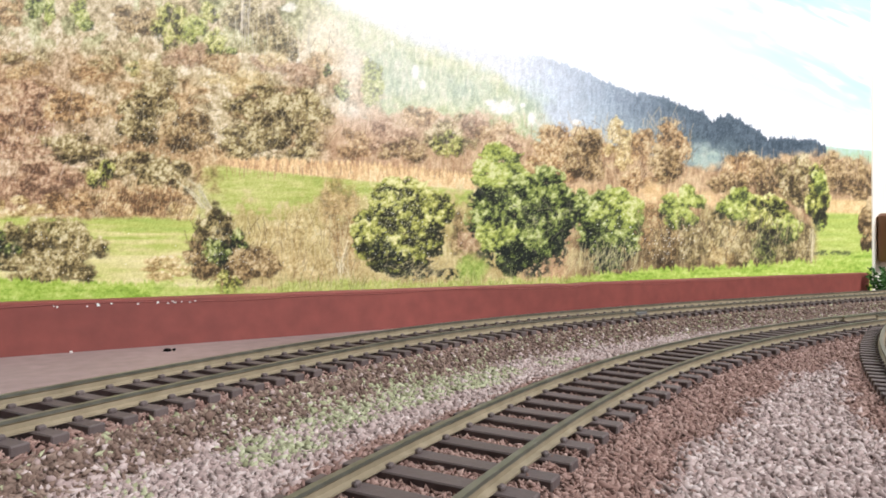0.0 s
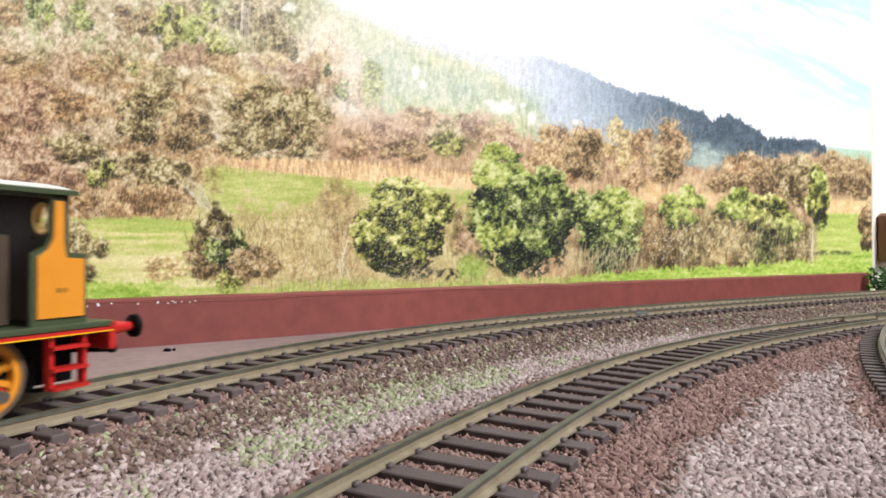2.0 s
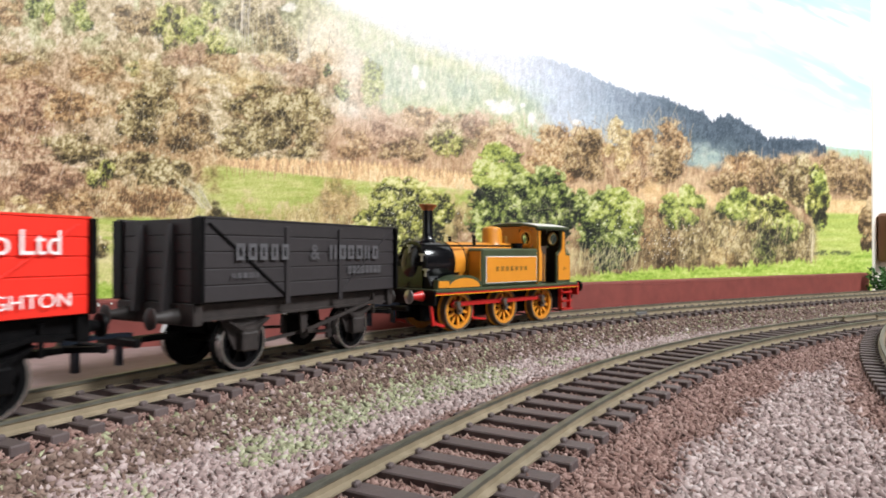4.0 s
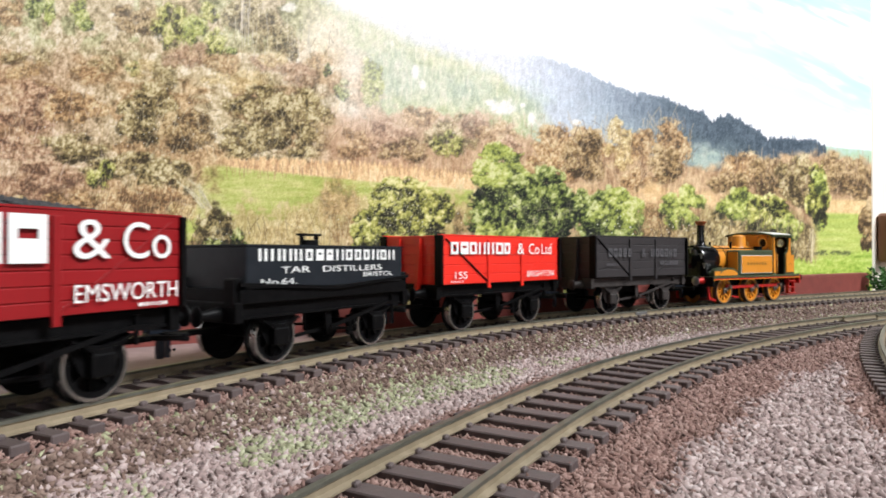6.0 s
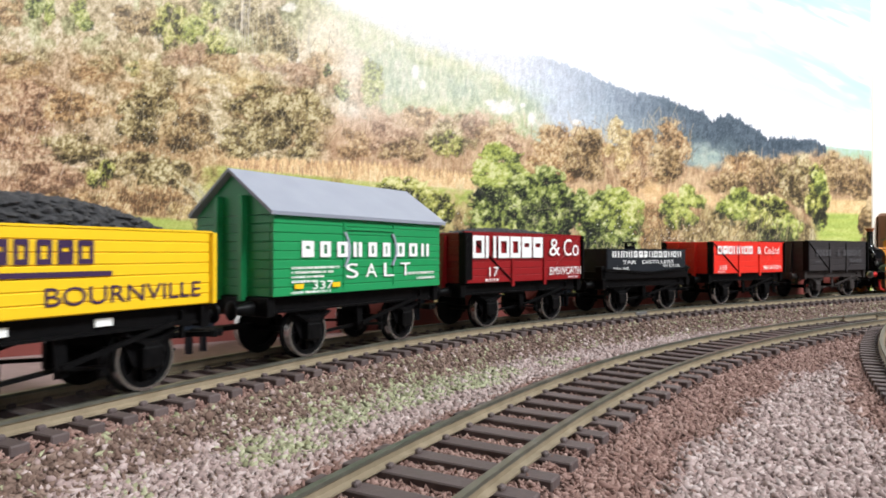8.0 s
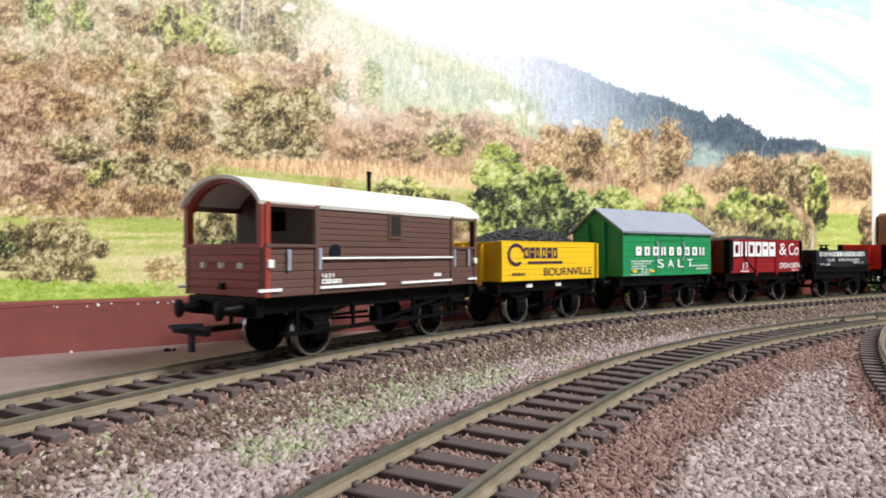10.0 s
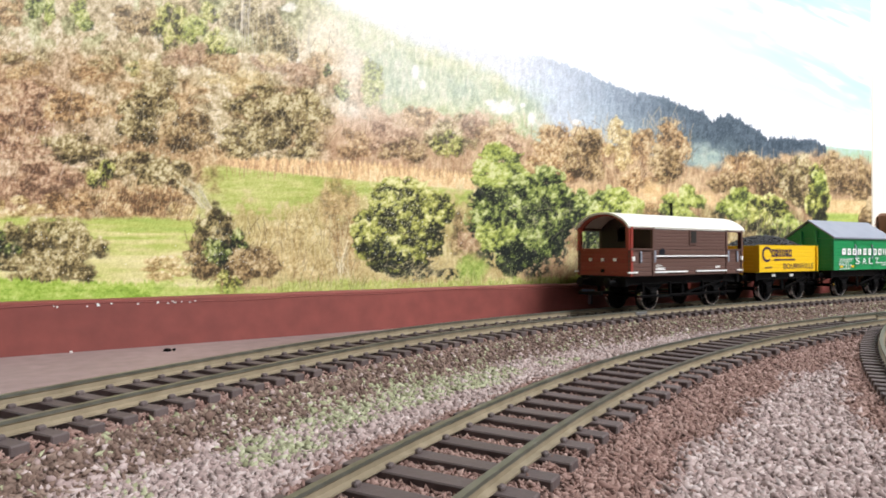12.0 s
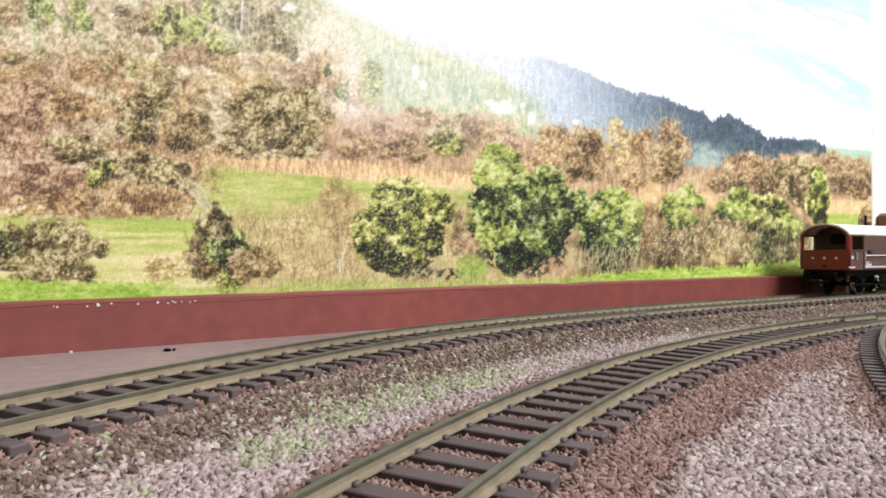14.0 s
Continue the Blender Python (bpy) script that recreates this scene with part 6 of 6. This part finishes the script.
        spl = part("splasher", bm, M_OLIVE, t, "olive-green arched splasher")
        bm = bmesh.new()
        slab(bm, [(-0.0241 + 0.0068 * math.cos(a), 0.0135 + 0.0028 * math.sin(a)) for a in np.linspace(0, math.pi, 13)], "y", s * 0.0134, s * 0.0137)
        part("panel", bm, M_OCHRE, spl)
        bm = bmesh.new()
        box(bm, -0.0330, s * 0.0124, 0.0146, 0.0052, 0.0020, 0.0028)
        sand = part("sandbox", bm, M_OLIVE, t)
        bm = bmesh.new()
        box(bm, -0.0330, s * 0.0135, 0.0146, 0.0044, 0.0003, 0.0020)
        part("panel", bm, M_OCHRE, sand)
        bm = bmesh.new()
        rod(bm, (-0.0350, s * 0.0066, 0.0262), (0.0120, s * 0.0066, 0.0264), 0.0003, 6)
        part("handrail", bm, M_BLACK, t)
        bm = bmesh.new()
        bar(bm, (-0.0355, s * 0.0095, 0.0108), (-0.0340, s * 0.0095, 0.0022), 0.0008, 0.0010)
        bar(bm, (-0.0340, s * 0.0095, 0.0030), (-0.0300, s * 0.0100, 0.0018), 0.0008, 0.0009)
        part("guard_iron", bm, M_LOCO_RED, t, "red guard iron")
        for x in (-0.0165, 0.0056, 0.0260):
            bm = bmesh.new()
            box(bm, x, s * 0.0086, 0.0058, 0.0013, 0.0014, 0.0052, 0.0003)
            bar(bm, (x, s * 0.0092, 0.0034), (x + 0.006, s * 0.0092, 0.0026), 0.0006, 0.0006)
            part("brake_shoe", bm, M_LOCO_RED if x < 0 else M_BLACK, t)
        bm = bmesh.new()
        for z in (0.0098, 0.0066, 0.0038):
            box(bm, 0.0292, s * 0.0134, z, 0.0056, 0.0026, 0.0005)
        box(bm, 0.0266, s * 0.0130, 0.0078, 0.0006, 0.0016, 0.0086)
        box(bm, 0.0318, s * 0.0130, 0.0078, 0.0006, 0.0016, 0.0086)
        part("cab_step", bm, M_LOCO_RED, t, "red cab steps")
    bars(t, -0.0098, -y_t - 0.0005, 0.0182, 0.0014, 0.0170, 7, M_GOLD, 0.45)
    bars(t, 0.0272, -y_t - 0.0005, 0.0180, 0.0007, 0.0020, 2, M_GOLD)
    # cab front and back with round windows, roof
    for x, low in ((0.0128, 0.0132), (0.0290, 0.0132)):
        bm = bmesh.new()
        holes = (-0.0078, 0.0078)
        for c in holes:
            annulus(bm, 0.0038, 0.0022, x - 0.0004, x + 0.0004, seg=20, cx=c, cz=0.0292)
        for v in bm.verts:
            v.co = Vector((v.co.y, v.co.x, v.co.z))
        # the sheet round the two openings
        for y0, y1, z0, z1 in ((-0.0134, 0.0134, low, 0.0260), (-0.0134, 0.0134, 0.0324, 0.0334), (-0.0134, -0.0112, 0.026, 0.0324), (0.0112, 0.0134, 0.026, 0.0324), (-0.0044, 0.0044, 0.026, 0.0324)):
            box(bm, x, (y0 + y1) / 2, (z0 + z1) / 2, 0.0008, y1 - y0, z1 - z0)
        sheet = part("cab_front" if x < 0.02 else "cab_back", bm, M_OCHRE if x < 0.02 else M_CAB_INNER, t)
        for c in holes:
            bm = bmesh.new()
            annulus(bm, 0.0025, 0.0021, x - 0.0006, x + 0.0006, seg=20, cx=c, cz=0.0292)
            for v in bm.verts:
                v.co = Vector((v.co.y, v.co.x, v.co.z))
            part("window_rim", bm, M_BRASS, sheet, "round brass window rim")
    bm = bmesh.new()
    arc = [(y, 0.0332 + 0.0014 * (1 - (y / 0.0145) ** 2)) for y in np.linspace(-0.0145, 0.0145, 11)]
    slab(bm, arc + [(y, z - 0.0007) for y, z in reversed(arc)], "x", 0.0112, 0.0304)
    roof = part("cab_roof", bm, M_OLIVE, t)
    bm = bmesh.new()
    arc2 = [(y * 0.9, z + 0.0001) for y, z in arc]
    slab(bm, [(y, z + 0.0003) for y, z in arc2] + [(y, z - 0.0002) for y, z in reversed(arc2)], "x", 0.0122, 0.0296)
    part("roof_sheet", bm, M_ROOF_WHITE, roof, "white painted cab roof", smooth=True)
    bm = bmesh.new()
    box(bm, 0.0306, 0, 0.0184, 0.0034, 0.0250, 0.0104)
    part("bunker", bm, M_OLIVE, t)
    bm = bmesh.new()
    box(bm, 0.0180, 0, 0.0200, 0.0100, 0.0180, 0.0130)
    part("firebox_backhead", bm, M_CAB_INNER, t)
    # buffer beams and buffers
    for s in (-1, 1):
        x = -0.0372 if s < 0 else 0.0362
        bm = bmesh.new()
        box(bm, x, 0, 0.0108, 0.0012, 0.0290, 0.0046, 0.0002)
        # the shade on the front beam is put into its colour as black
        beam = part("buffer_beam", bm, M_BLACK if s < 0 else M_LOCO_RED, t, "front buffer beam, its shade painted in as black" if s < 0 else "red buffer beam")
        for y in (-0.0085, 0.0085):
            buffer(t, x, y, 0.0112, s, M_LOCO_RED, M_STEEL if s < 0 else M_BLACK, 0.0056 if s < 0 else 0.0080)
        coupling(t, x - s * 0.001, s)
        bm = bmesh.new()
        rod(bm, (x + s * 0.001, 0.0050, 0.0106), (x + s * 0.0024, 0.0050, 0.0150), 0.0004, 8)
        part("vacuum_pipe", bm, M_BLACK, t)
    # wheels and rods
    drivers = {s: wheel_mesh("wheel", 0.0062, 10, M_OCHRE, M_TYRE, s) for s in (-1, 1)}
    for x in (-0.0241, -0.0021, 0.0184):
        ws = wheelset(t, x, 0.0062, drivers, M_BLACK)
        for s in (-1, 1):
            bm = bmesh.new()
            rod(bm, (0, s * 0.0094, 0), (0, s * 0.0102, 0), 0.0012, 12)
            bar(bm, (0, s * 0.0099, 0), (0.0030, s * 0.0099, 0), 0.0018, 0.0010)
            rod(bm, (0.0030, s * 0.0094, 0), (0.0030, s * 0.0118, 0), 0.0009, 10)
            part("crank", bm, M_STEEL_DULL, ws, "grey steel crank")
    for s in (-1, 1):
        bm = bmesh.new()
        bar(bm, (-0.0241, s * 0.0110, 0), (0.0184, s * 0.0110, 0), 0.0007, 0.0014)
        for x in (-0.0241, -0.0021, 0.0184):
            rod(bm, (x, s * 0.0105, 0), (x, s * 0.0115, 0), 0.0013, 12)
        r = part("coupling_rod", bm, M_LOCO_RED, t, "red coupling rod", at=(0.0030, 0, 0.0062))
        RODS.append((r, (0, 0, 0.0062), 0.0030, 0.0062))
    TRAIN.append((t, 0.2852, 0.0425))


M_UNDER_BROWN = mat("weathered_brown_iron", [(0.014, 0.010, 0.009), (0.030, 0.022, 0.020)], 0.6, scale=600)
M_VAN_INNER = mat("dark_van_interior", [(0.030, 0.014, 0.011), (0.040, 0.020, 0.016)], 0.6, scale=300)
M_CAB_INNER = mat("dark_cab_interior", [(0.040, 0.022, 0.012), (0.055, 0.030, 0.016)], 0.6, scale=300)
M_TYRE = mat("dull_tyre", [(0.20, 0.15, 0.10), (0.14, 0.10, 0.07)], 0.45, 0.5, scale=500)
M_STEEL_DULL = mat("dull_grey_steel", [(0.16, 0.14, 0.12), (0.22, 0.20, 0.17)], 0.4, 0.7, scale=500)


def slim(t, k):
    """Draw a vehicle's body in to its true width; the wheelsets keep the gauge."""
    done = set()
    for o in t.children_recursive:
        if o.name.startswith("wheelset") or (o.parent and o.parent.name.startswith("wheelset")):
            continue
        o.location.y *= k
        if o.data and o.data.name not in done:
            done.add(o.data.name)
            o.data.transform(Matrix.Diagonal((1, k, 1, 1)))


tank_engine()
grey_wagon()
scarlet_wagon()
tar_wagon()
crimson_wagon()
salt_van()
yellow_wagon()
brake_van()
for vehicle, place, wheelbase in TRAIN:
    slim(vehicle, 0.90 if vehicle.name.startswith("steam") else 0.84)


# ---- motion ----
def train_s(t):
    """How far the train has gone along the far track, seconds in, metres out."""
    d = t - 7.0
    return 0.081535 * d - 9.7e-05 * d * d + 0.000103 * d ** 3


def motions():
    for ob, place, wb in TRAIN:
        rows = []
        for k in range(57):
            t = k * 0.25
            s = place + train_s(t)
            (x1, y1, _), (x2, y2, _) = on(FAR, s - wb / 2), on(FAR, s + wb / 2)
            rows.append((t, pose((x1 + x2) / 2, (y1 + y2) / 2, FAR_Z, 0, 0, math.degrees(math.atan2(y2 - y1, x2 - x1)))))
        walk(ob, rows)
    for ob, at, r in WHEELSETS:
        walk(ob, [(k / 15, pose(*at, 0, math.degrees(train_s(k / 15) / r), 0)) for k in range(211)])
    for ob, at, crank, r in RODS:
        rows = []
        for k in range(211):
            a = train_s(k / 15) / r
            rows.append((k / 15, pose(at[0] + crank * math.cos(a), at[1], at[2] - crank * math.sin(a))))
        walk(ob, rows)


motions()
